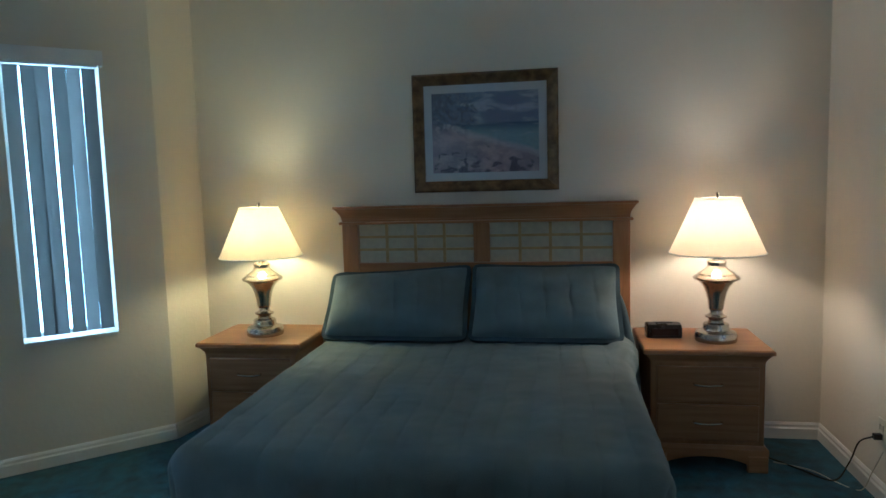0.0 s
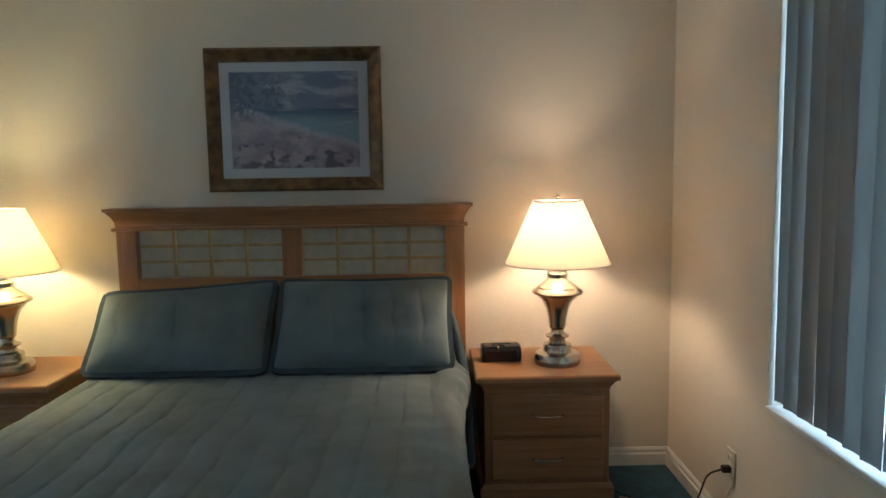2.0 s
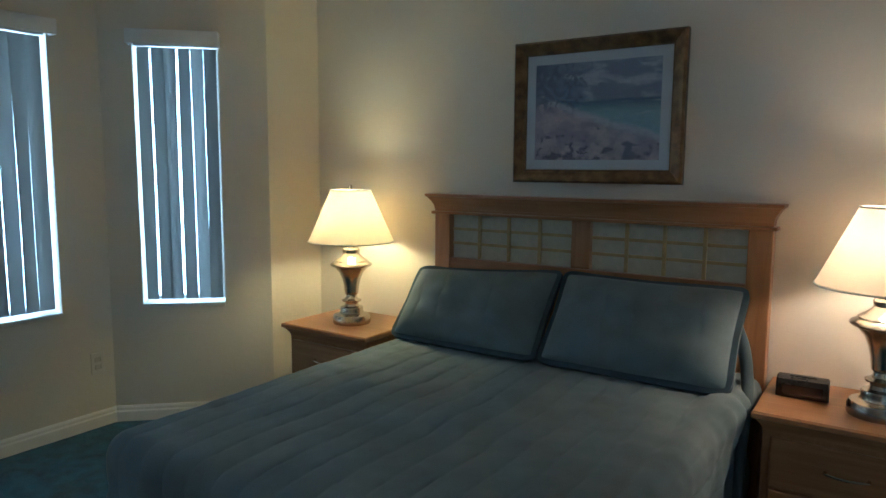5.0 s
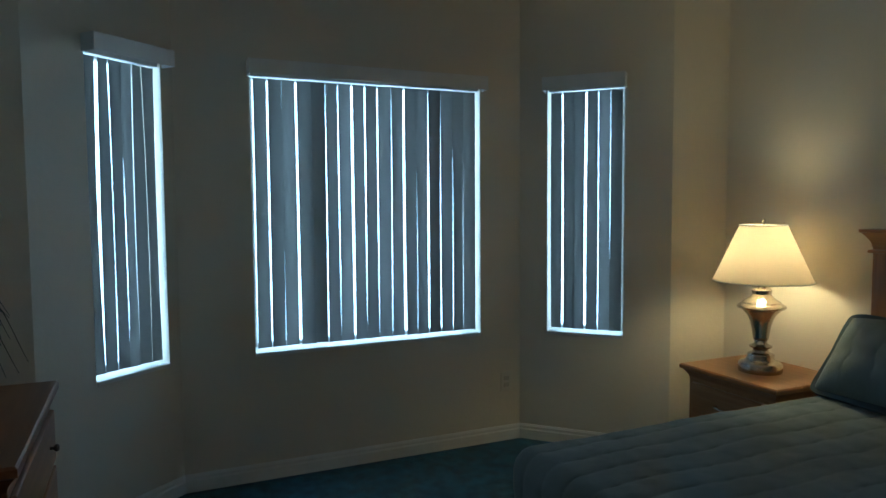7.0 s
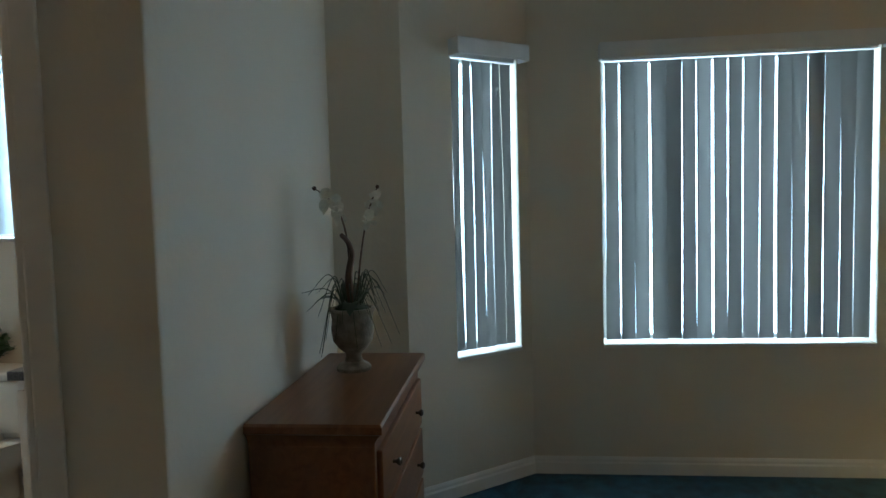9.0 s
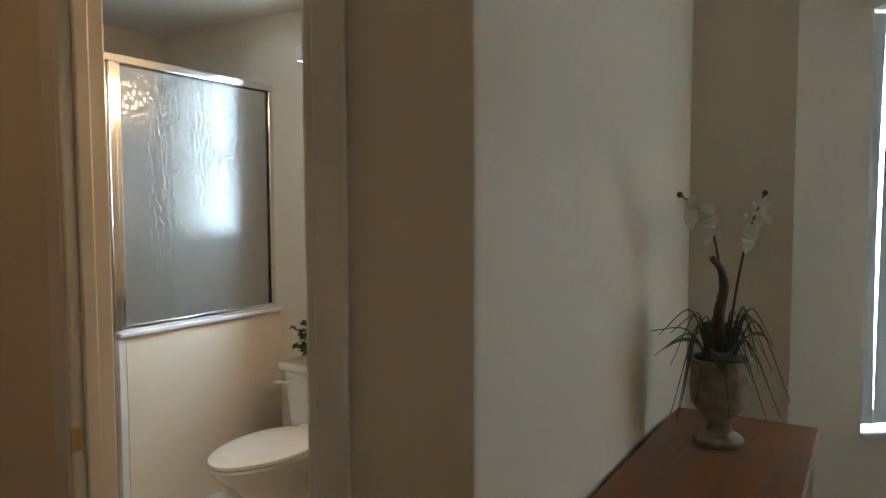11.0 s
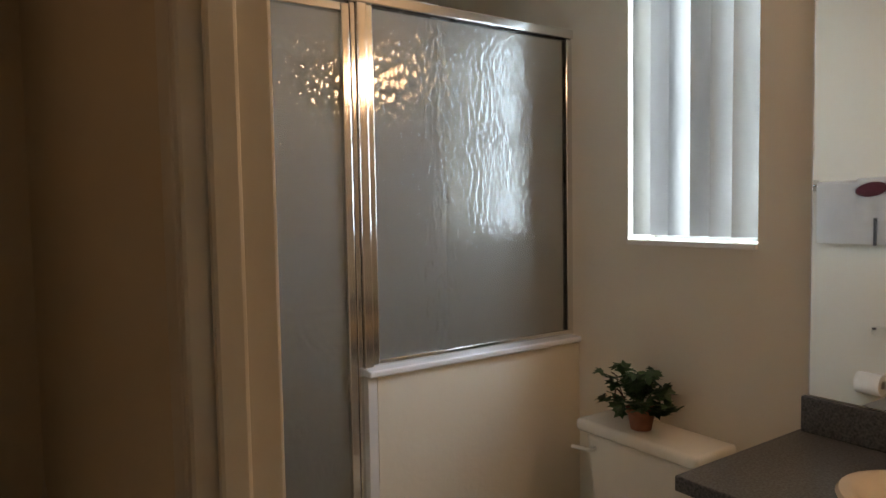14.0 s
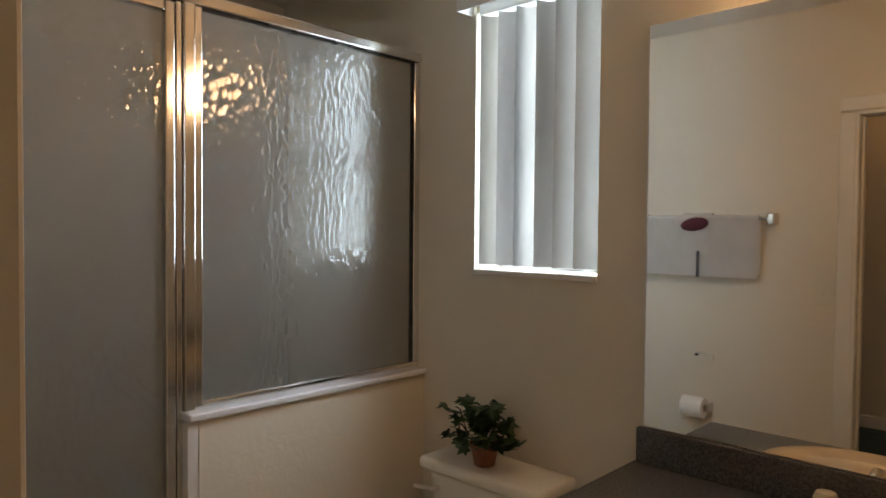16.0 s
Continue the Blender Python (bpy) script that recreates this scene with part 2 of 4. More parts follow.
MAROON = mat("maroon_cloth", (0.10, 0.02, 0.03), 0.9, vary=0.2, bump=0.5, bump_scale=200)
GRASS = mat("lawn", (0.085, 0.14, 0.04), 0.95, vary=0.3, scale=3)
BRASS = mat("brass", (0.55, 0.40, 0.18), 0.3, 1.0, vary=0.1)
BULB = emitter("bulb", (1.0, 0.72, 0.42), 12.0)


# ---- building helpers ----
def obj(name, bm, material, smooth=False):
    me = bpy.data.meshes.new(name)
    bmesh.ops.recalc_face_normals(bm, faces=bm.faces)
    bm.to_mesh(me)
    bm.free()
    for mt in (material if isinstance(material, (list, tuple)) else [material]):
        me.materials.append(mt)
    if smooth:
        me.polygons.foreach_set("use_smooth", [True] * len(me.polygons))
        me.set_sharp_from_angle(angle=radians(38))
    return new(name, me)


def part(name, bm, material, parent, label="", smooth=False):
    ob = obj(name, bm, material, smooth)
    ob.parent = parent
    return tagged(ob, label)


def thing(name, x, y, z, label, category, group="", turn=0):
    e = new(name)
    e.empty_display_size = 0.1
    e.matrix_basis = pose(x, y, z, 0, 0, turn)
    return tagged(e, label, category, group)


def box(bm, x0, x1, y0, y1, z0, z1, bevel=0.0, seg=2):
    vs = bmesh.ops.create_cube(bm, size=1.0, matrix=Matrix.Translation(((x0 + x1) / 2, (y0 + y1) / 2, (z0 + z1) / 2)) @ Matrix.Diagonal((abs(x1 - x0), abs(y1 - y0), abs(z1 - z0), 1)))["verts"]
    if bevel:
        edges = list({e for v in vs for e in v.link_edges})
        bmesh.ops.bevel(bm, geom=edges, offset=bevel, segments=seg, affect="EDGES", profile=0.5)
    return bm


def B(x0, x1, y0, y1, z0, z1, bevel=0.0, seg=2):
    return box(bmesh.new(), x0, x1, y0, y1, z0, z1, bevel, seg)


def lathe(profile, seg=40, m=None, bm=None):
    bm = bm or bmesh.new()
    rings = []
    for r, z in profile:
        rings.append([bm.verts.new((r * math.cos(2 * math.pi * i / seg), r * math.sin(2 * math.pi * i / seg), z)) for i in range(seg)])
    for a, b in zip(rings, rings[1:]):
        for i in range(seg):
            bm.faces.new((a[i], a[(i + 1) % seg], b[(i + 1) % seg], b[i]))
    for ring, (r, z) in ((rings[0], profile[0]), (rings[-1], profile[-1])):
        if r < 0.02:
            bm.faces.new(ring)
    if m:
        bmesh.ops.transform(bm, matrix=m, verts=[v for ring in rings for v in ring])
    return bm


def tube(points, r, seg=8, bm=None, r1=None):
    bm = bm or bmesh.new()
    pts = [Vector(p) for p in points]
    rings = []
    for i, p in enumerate(pts):
        d = (pts[min(i + 1, len(pts) - 1)] - pts[max(i - 1, 0)]).normalized()
        a = d.orthogonal().normalized() if not rings else (last - d * last.dot(d)).normalized()
        last = a
        c = d.cross(a)
        rr = r if r1 is None else r + (r1 - r) * i / (len(pts) - 1)
        rings.append([bm.verts.new(p + rr * (a * math.cos(2 * math.pi * k / seg) + c * math.sin(2 * math.pi * k / seg))) for k in range(seg)])
    for a, b in zip(rings, rings[1:]):
        for k in range(seg):
            bm.faces.new((a[k], a[(k + 1) % seg], b[(k + 1) % seg], b[k]))
    bm.faces.new(rings[0])
    bm.faces.new(rings[-1])
    return bm


def curve3(points, n=10):
    """A smooth line through the points."""
    p = [Vector(q) for q in points]
    p = [2 * p[0] - p[1]] + p + [2 * p[-1] - p[-2]]
    out = []
    for i in range(1, len(p) - 2):
        for k in range(n):
            t = k / n
            out.append(0.5 * ((2 * p[i]) + (p[i + 1] - p[i - 1]) * t + (2 * p[i - 1] - 5 * p[i] + 4 * p[i + 1] - p[i + 2]) * t * t + (3 * p[i] - p[i - 1] - 3 * p[i + 1] + p[i + 2]) * t ** 3))
    out.append(p[-2])
    return out


def sweep_rect(path_rects, bm=None):
    """Joins rectangles (x0, x1, y0, y1, z) upwards into one moulding."""
    bm = bm or bmesh.new()
    rings = [[bm.verts.new(c) for c in ((x0, y0, z), (x1, y0, z), (x1, y1, z), (x0, y1, z))] for x0, x1, y0, y1, z in path_rects]
    for a, b in zip(rings, rings[1:]):
        for k in range(4):
            bm.faces.new((a[k], a[(k + 1) % 4], b[(k + 1) % 4], b[k]))
    bm.faces.new(rings[0])
    bm.faces.new(rings[-1])
    return bm


def seg_frame(p0, p1):
    """Along the wall's face from p0 to p1: x along, y outwards (to the right of the way), z up."""
    d = Vector((p1[0] - p0[0], p1[1] - p0[1], 0))
    n = d.length
    d.normalize()
    o = Vector((d.y, -d.x, 0))
    m = Matrix(((d.x, o.x, 0, p0[0]), (d.y, o.y, 0, p0[1]), (0, 0, 1, 0), (0, 0, 0, 1)))
    return m, n


def wall(name, p0, p1, top, thick, openings=(), label="painted wall", ext0=0.0, ext1=0.0, material=None):
    """The room lies to the left of p0 -> p1. openings: (s0, s1, z0, z1)."""
    m, n = seg_frame(p0, p1)
    bm = bmesh.new()
    s = -ext0
    for s0, s1, z0, z1 in sorted(openings):
        box(bm, s, s0, 0, thick, 0, top)
        if z0 > 0:
            box(bm, s0, s1, 0, thick, 0, z0)
        if z1 < top:
            box(bm, s0, s1, 0, thick, z1, top)
        s = s1
    box(bm, s, n + ext1, 0, thick, 0, top)
    bmesh.ops.transform(bm, matrix=m, verts=bm.verts)
    return tagged(obj(name, bm, material or WALL), label, "wall", kind="structure")


def skirting(name, p0, p1, s0=0.0, s1=None, h=0.088):
    m, n = seg_frame(p0, p1)
    s1 = n if s1 is None else s1
    bm = bmesh.new()
    prof = [(0, F), (-0.014, F), (-0.014, F + h * 0.62), (-0.009, F + h * 0.72), (-0.009, F + h * 0.86), (-0.003, F + h), (0, F + h)]
    a = [bm.verts.new((s0, y, z)) for y, z in prof]
    b = [bm.verts.new((s1, y, z)) for y, z in prof]
    for i in range(len(prof)):
        j = (i + 1) % len(prof)
        bm.faces.new((a[i], a[j], b[j], b[i]))
    bm.faces.new(a)
    bm.faces.new(b)
    bmesh.ops.transform(bm, matrix=m, verts=bm.verts)
    return tagged(obj(name, bm, TRIM), "white painted skirting along the wall", "skirting", kind="structure")


# ---- structure ----
F = 0.085                       # floor level
TOP, BTOP = 2.75, 2.54
XD = -0.36                     # bedroom face of the wall with the bathroom door
YB = 3.62                       # headboard wall
XR = 1.773                       # wall with the east window
YS = -0.058                     # wall behind the chest of drawers
XC = -1.68                     # west end of the headboard wall
XCS = -1.82                     # west end of the wall behind the chest
YSO = -4.20                     # south end of the bedroom
N_EDGE, S_EDGE = (-1.745, 3.29), (-1.915, 0.245)
N_IN, S_IN = (-2.37, 2.70), (-2.37, 0.80)
XW = -2.10                      # bathroom window wall
XE = XD - 0.085                  # bathroom face of the door wall
DOOR = (-1.19, -0.27)         # door opening along y

tagged(obj("floor", B(-2.56, 1.90, YSO - 0.1, 3.80, -0.12, F), CARPET), "short teal blue carpet on the bedroom floor", "carpet", kind="structure")
tagged(obj("floor_bath", B(XW - 0.05, XE + 0.06, -3.3, -0.17, F - 0.02, F + 0.006), TILE), "pale vinyl floor of the bathroom", "floor", kind="structure")
tagged(obj("ceiling", B(-3.0, 2.0, YSO - 0.2, 4.5, TOP, TOP + 0.15), CEIL), "white textured bedroom ceiling", "ceiling", kind="structure")
tagged(obj("ceiling_bath", B(XW, XE, -3.22, -0.17, BTOP, BTOP + 0.1), CEIL), "white bathroom ceiling", "ceiling", kind="structure")
tagged(obj("ground", B(-400, 400, -400, 400, -0.45, -0.30), GRASS), "green lawn around the house", "ground", kind="structure")

SILL, HEAD, HEAD_E = 0.73, 2.185, 2.24


def along(p0, p1, q):
    d = (Vector(p1) - Vector(p0)).normalized()
    return (Vector(q) - Vector(p0)).dot(d)


# counter-clockwise round the bedroom, room to the left
W_N = (N_EDGE, N_IN, along(N_EDGE, N_IN, (-1.931, 3.115)), along(N_EDGE, N_IN, (-2.249, 2.814)))
W_M = (N_IN, S_IN, N_IN[1] - 2.438, N_IN[1] - 1.155)
W_S = (S_IN, S_EDGE, along(S_IN, S_EDGE, (-2.327, 0.747)), along(S_IN, S_EDGE, (-2.081, 0.447)))
W_E = ((XR, YSO), (XR, YB), 1.38 - YSO, 2.668 - YSO)
T = 0.20
wall("wall_north", (XR, YB), (XC, YB), TOP, 0.20, label="cream painted bedroom wall behind the headboard")
wall("wall_east", W_E[0], W_E[1], TOP, T, [(W_E[2], W_E[3], 0.69, HEAD_E)], "cream painted bedroom wall with a window", 0, 0.20)
wall("wall_corner_north", (XC, YB), N_EDGE, TOP, T, label="short cream wall between the headboard wall and the bay")
wall("wall_bay_north", N_EDGE, N_IN, TOP, T, [(W_N[2], W_N[3], SILL, HEAD)], "angled cream bay wall with a narrow window")
wall("wall_bay_west", N_IN, S_IN, TOP, T, [(W_M[2], W_M[3], SILL, HEAD)], "cream bay wall with a wide window", 0.08, 0.08)
wall("wall_bay_south", S_IN, S_EDGE, TOP, T, [(W_S[2], W_S[3], SILL, HEAD)], "angled cream bay wall with a narrow window")
wall("wall_corner_south", S_EDGE, (XCS, YS), TOP, T, label="short cream wall between the bay and the chest of drawers")
tagged(obj("wall_dresser", B(XCS - 0.28, XD, -0.18, YS, 0, TOP, 0.014, 4), WALL), "cream painted wall behind the chest of drawers", "wall", kind="structure")
bm = bmesh.new()
box(bm, XE, XD, YSO, DOOR[0], 0, TOP)
box(bm, XE, XD, DOOR[0], -0.18, 2.04, TOP)
tagged(obj("wall_door", bm, WALL), "cream painted wall with the bathroom doorway", "wall", kind="structure")
NIB = ((XD, YS), (-0.242, DOOR[1]))          # short slanted wall beside the doorway
wall("wall_nib", *NIB, TOP, 0.085, label="short cream wall beside the bathroom doorway")
tagged(obj("wall_south", B(XE, XR + T, YSO - 0.2, YSO, 0, TOP), WALL), "cream painted wall closing the bedroom", "wall", kind="structure")
# bathroom shell
BW = (-2.019, -1.521, 1.34, 2.30)
bm = bmesh.new()
box(bm, XW - 0.2, XW, -3.3, BW[0], 0, TOP)
box(bm, XW - 0.2, XW, BW[1], -0.181, 0, TOP)
box(bm, XW - 0.2, XW, BW[0], BW[1], 0, BW[2])
box(bm, XW - 0.2, XW, BW[0], BW[1], BW[3], TOP)
tagged(obj("wall_bath_west", bm, WALL), "cream bathroom wall with a small window", "wall", kind="structure")
tagged(obj("wall_bath_south", B(XW - 0.2, XE, -3.42, -3.22, 0, TOP), WALL), "cream wall at the back of the shower", "wall", kind="structure")

skirting("baseboard_north", (XR, YB), (XC, YB))
skirting("baseboard_east", W_E[0], W_E[1])
skirting("baseboard_corner_north", (XC, YB), N_EDGE)
skirting("baseboard_corner_south", S_EDGE, (XCS, YS))
skirting("baseboard_bay_north", N_EDGE, N_IN)
skirting("baseboard_bay_west", N_IN, S_IN)
skirting("baseboard_bay_south", S_IN, S_EDGE)
skirting("baseboard_dresser", (XCS, YS), (XD, YS))
skirting("baseboard_nib", *NIB, 0.0, 0.20)
skirting("baseboard_door_south", (XD, DOOR[0] - 0.065), (XD, YSO))
skirting("baseboard_bath", (XW, -1.45), (XW, -2.24))

# door casing and jambs
def casing(name, y0, y1, x0, x1, z0=F, z1=2.04):
    tagged(obj(name, B(x0, x1, y0, y1, z0, z1, 0.006, 2), TRIM), "cream painted wooden door casing", "door frame", kind="structure")


for side, x0, x1 in (("bedroom", XD - 0.001, XD + 0.018), ("bath", XE - 0.018, XE + 0.001)):
    casing("trim_south_" + side, DOOR[0] - 0.062, DOOR[0] + 0.004, x0, x1)
    casing("trim_head_" + side, DOOR[0] - 0.062, DOOR[1] + 0.03, x0, x1, 2.042, 2.105)
casing("trim_jamb_south", DOOR[0] - 0.001, DOOR[0] + 0.018, XE - 0.016, XD + 0.016)
m, n = seg_frame(*NIB)
for trim, (a, b, c, d) in (("trim_north_bedroom", (n - 0.050, n + 0.003, -0.016, 0.001)), ("trim_north_bath", (n - 0.050, n + 0.003, 0.084, 0.100)), ("trim_jamb_north", (n - 0.001, n + 0.016, -0.013, 0.098))):
    bm = B(a, b, c, d, F, 2.04, 0.005, 2)
    bmesh.ops.transform(bm, matrix=m, verts=bm.verts)
    tagged(obj(trim, bm, TRIM), "cream painted wooden door casing", "door frame", kind="structure")
casing("trim_jamb_head", DOOR[0], DOOR[1] + 0.02, XE - 0.016, XD + 0.016, 2.022, 2.041)
casing("trim_stop_south", DOOR[0] + 0.018, DOOR[0] + 0.030, XE + 0.03, XE + 0.07, F, 2.02)
tagged(obj("strike_plate", B(XE + 0.078, XE + 0.104, DOOR[0] + 0.017, DOOR[0] + 0.0205, 0.91, 0.97, 0.001), BRASS), "small brass strike plate on the door jamb", "strike plate")


# ---- windows and blinds ----
def window(name, m, w, z0, z1, depth, label, rail=False):
    """In the wall's own frame: x along, y outwards."""
    win = thing(name, 0, 0, 0, label, "window")
    tagged(win, kind="structure")
    win.matrix_basis = m
    y0, y1 = depth - 0.05, depth - 0.005
    f = 0.035
    for nm, a in (("window_frame", (0, f, z0, z1)), ("window_frame", (w - f, w, z0, z1)), ("window_frame", (f, w - f, z0, z0 + f)), ("window_frame", (f, w - f, z1 - f, z1)),
                  *([("meeting_rail", (f, w - f, (z0 + z1) / 2 - 0.02, (z0 + z1) / 2 + 0.02))] if rail else [])):
        part(nm, B(a[0], a[1], y0, y1, a[2], a[3], 0.004), ALU, win)
    p = part("pane", B(f, w - f, (y0 + y1) / 2 - 0.002, (y0 + y1) / 2 + 0.002, z0 + f, z1 - f), PANE, win)
    p.visible_shadow = False
    part("window_sill", B(0.001, w - 0.001, -0.012, y0, z0, z0 + 0.018, 0.004), TRIM, win)
    return win


def slat_mesh(h, material, width, twist, bow):
    """A curved vinyl slat whose turn goes from twist[0] at the top over twist[1] in the middle to twist[2] at the foot."""
    bm = bmesh.new()
    rows, cols = 16, 6
    a0, a1, a2 = radians(twist[0]), radians(twist[1]), radians(twist[2])
    g = [[None] * (cols + 1) for _ in range(rows + 1)]
    for i in range(rows + 1):
        for j in range(cols + 1):
            u, k = j / cols - 0.5, i / rows
            a = a0 * (1 - k) * (1 - 2 * k) + a1 * 4 * k * (1 - k) + a2 * k * (2 * k - 1)
            px, py = u * width, bow * (1 - 4 * u * u)
            g[i][j] = bm.verts.new((px * math.cos(a) - py * math.sin(a), px * math.sin(a) + py * math.cos(a), -h * k))
    for i in range(rows):
        for j in range(cols):
            bm.faces.new((g[i][j], g[i][j + 1], g[i + 1][j + 1], g[i + 1][j]))
    bmesh.ops.solidify(bm, geom=bm.faces[:], thickness=0.0011)
    me = bpy.data.meshes.new("slat")
    bmesh.ops.recalc_face_normals(bm, faces=bm.faces)
    bm.to_mesh(me)
    bm.free()
    me.materials.append(material)
    me.polygons.foreach_set("use_smooth", [True] * len(me.polygons))
    me.set_sharp_from_angle(angle=radians(30))
    return me


def blind(m, w, z0, z1, label, turn, rng, over=0.012, inset=0.03, lean=0.5, pitch=0.079, jitter=6, vdrop=0.075, vtop=0.026, side=0.016, material=None, width=None, loose=0.003, twist=0.0, shapes=7, fill=0.972, bow=0.006):
    """Vertical blind: a valance over a head rail and hanging vinyl slats."""
    b = thing("vertical_blind", 0, 0, 0, label, "blind", "vertical blinds")
    b.matrix_basis = m
    bm = bmesh.new()
    ztop = z1 + vtop
    box(bm, -over, w + over, -0.085, -0.079, ztop - vdrop, ztop, 0.002)
    box(bm, -over, -over + 0.006, -0.079, -0.001, ztop - vdrop, ztop, 0.002)
    box(bm, w + over - 0.006, w + over, -0.079, -0.001, ztop - vdrop, ztop, 0.002)
    box(bm, -over + 0.007, w + over - 0.007, -0.079, -0.001, ztop - 0.006, ztop)
    part("valance", bm, VALANCE, b)
    part("head_rail", B(0.005, w - 0.005, inset - 0.02, inset + 0.02, z1 - 0.045, z1 - 0.003, 0.004), ALU, b)
    h = z1 - 0.05 - (z0 + 0.035)
    n = max(2, round(w / pitch))
    width = width or fill * (w - 2 * side) / n
    forms = [slat_mesh(h, material or BLIND, width, [rng.uniform(-twist, twist) for _ in range(3)], bow) for _ in range(shapes if twist else 1)]
    for i in range(n):
        s = new("slat", rng.choice(forms))
        s.parent = b
        s.matrix_basis = pose(side + (i + 0.5) * (w - 2 * side) / n + rng.uniform(-loose, loose), inset, z1 - 0.05, rng.uniform(-0.3, 0.3), rng.uniform(-lean, lean), turn + rng.uniform(-jitter, jitter))
    return b


def daylight(m, w, z0, z1, depth, radiance, color=DAY):
    """The sky's light in a window's opening."""
    L = new("window_daylight", bpy.data.lights.new("window_daylight", "AREA"))
    L.data.shape, L.data.size, L.data.size_y = "RECTANGLE", w, z1 - z0
    L.data.energy, L.data.color = radiance * math.pi * w * (z1 - z0), color
    L.matrix_world = m @ pose(w / 2, depth + 0.01, (z0 + z1) / 2, -90, 0, 0)


rng = random.Random(4)
PITCH = {"window_1": 0.0755, "window_2": 0.073, "window_3": 0.065, "window_4": 0.079}
for name, (p0, p1, s0, s1), z0, lab, turn, slat_width in (
        ("window_1", W_M, SILL, "wide window with drawn grey vertical blinds", -3, None),
        ("window_2", W_N, SILL, "narrow window in the angled bay wall", 4, None),
        ("window_3", W_S, SILL, "narrow window in the angled bay wall", -8, None),
        ("window_4", W_E, 0.69, "bedroom window beside the bed with closed vertical blinds", -4, 0.0815)):
    m, n = seg_frame(p0, p1)
    m = m @ Matrix.Translation((s0, 0, 0))
    head = HEAD_E if name == "window_4" else HEAD
    window(name, m, s1 - s0, z0, head, T, lab)
    daylight(m, s1 - s0, z0, head, T, SKY_EAST if name == "window_4" else SKY_BAY)
    blind(m, s1 - s0, z0, head, "drawn grey vinyl vertical blind with a white valance", turn, rng, width=slat_width, loose=0.003 if name == "window_4" else 0.0042, lean=0.05 if name == "window_4" else 0.15, jitter=1.5 if name == "window_4" else 5, twist=0 if name == "window_4" else 15, pitch=PITCH[name], inset=0.014 if name == "window_4" else 0.03, side=0.006 if name == "window_4" else 0.016, fill={"window_1": 0.998, "window_3": 0.972}.get(name, 0.98))
m, n = seg_frame((XW, -0.5), (XW, -3.2))
m = m @ Matrix.Translation((-0.5 - BW[1], 0, 0))
daylight(m, BW[1] - BW[0], BW[2], BW[3], T, SKY_BATH, DAY_BATH)
window("window_5", m, BW[1] - BW[0], BW[2], BW[3], T, "small bathroom window above the toilet", True)
blind(m, BW[1] - BW[0], BW[2], BW[3], "half-open white vinyl vertical blind with a white valance", -48, rng, over=0.02, lean=0.15, jitter=7, pitch=0.083, material=BLIND_LIGHT, width=0.089, bow=0.013)


# ---- bed ----
def headboard():
    t = thing("headboard", 0, 3.56, 0, "honey wood headboard with pale lattice panels and a moulded top", "headboard")
    t.matrix_basis = pose(0, 0, 0)
    for x0, x1 in ((-0.79, -0.70), (0.70, 0.79)):
        part("post", B(x0, x1, 3.535, 3.605, F, 1.285, 0.004), OAK_UP, t)
    part("middle_stile", B(-0.045, 0.045, 3.545, 3.60, 1.055, 1.285, 0.003), OAK_UP, t)
    part("lower_rail", B(-0.70, 0.70, 3.54, 3.60, 0.35, 1.053, 0.003), OAK, t)
    part("frieze", B(-0.79, 0.79, 3.533, 3.607, 1.287, 1.30, 0.003), OAK, t)
    part("bead", B(-0.805, 0.805, 3.520, 3.607, 1.272, 1.287, 0.005), OAK, t)
    rects = []
    for i in range(9):
        k = i / 8
        o = 0.03 * (1 - math.cos(k * math.pi / 2))
        rects.append((-0.79 - o, 0.79 + o, 3.53 - o, 3.607, 1.30 + 0.06 * k))
    rects += [(-0.827, 0.827, 3.494, 3.607, 1.362), (-0.827, 0.827, 3.494, 3.607, 1.375)]
    part("cornice", sweep_rect(rects), OAK, t)
    for x0, x1 in ((-0.70, -0.045), (0.045, 0.70)):
        part("panel", B(x0, x1, 3.575, 3.585, 1.053, 1.285), RICE, t, "pale woven panel")
        for k in range(1, 4):
            x = x0 + (x1 - x0) * k / 4
            part("lattice_bar", B(x - 0.008, x + 0.008, 3.553, 3.565, 1.055, 1.27, 0.002), SLATWOOD, t)
        for k in range(1, 3):
            z = 1.055 + 0.215 * k / 3
            part("lattice_bar", B(x0, x1, 3.5652, 3.5745, z - 0.007, z + 0.007, 0.002), SLATWOOD, t)
    return t


headboard()
BX0, BX1, BY0, BY1, BZ = -0.84, 0.735, 1.76, 3.50, 0.672


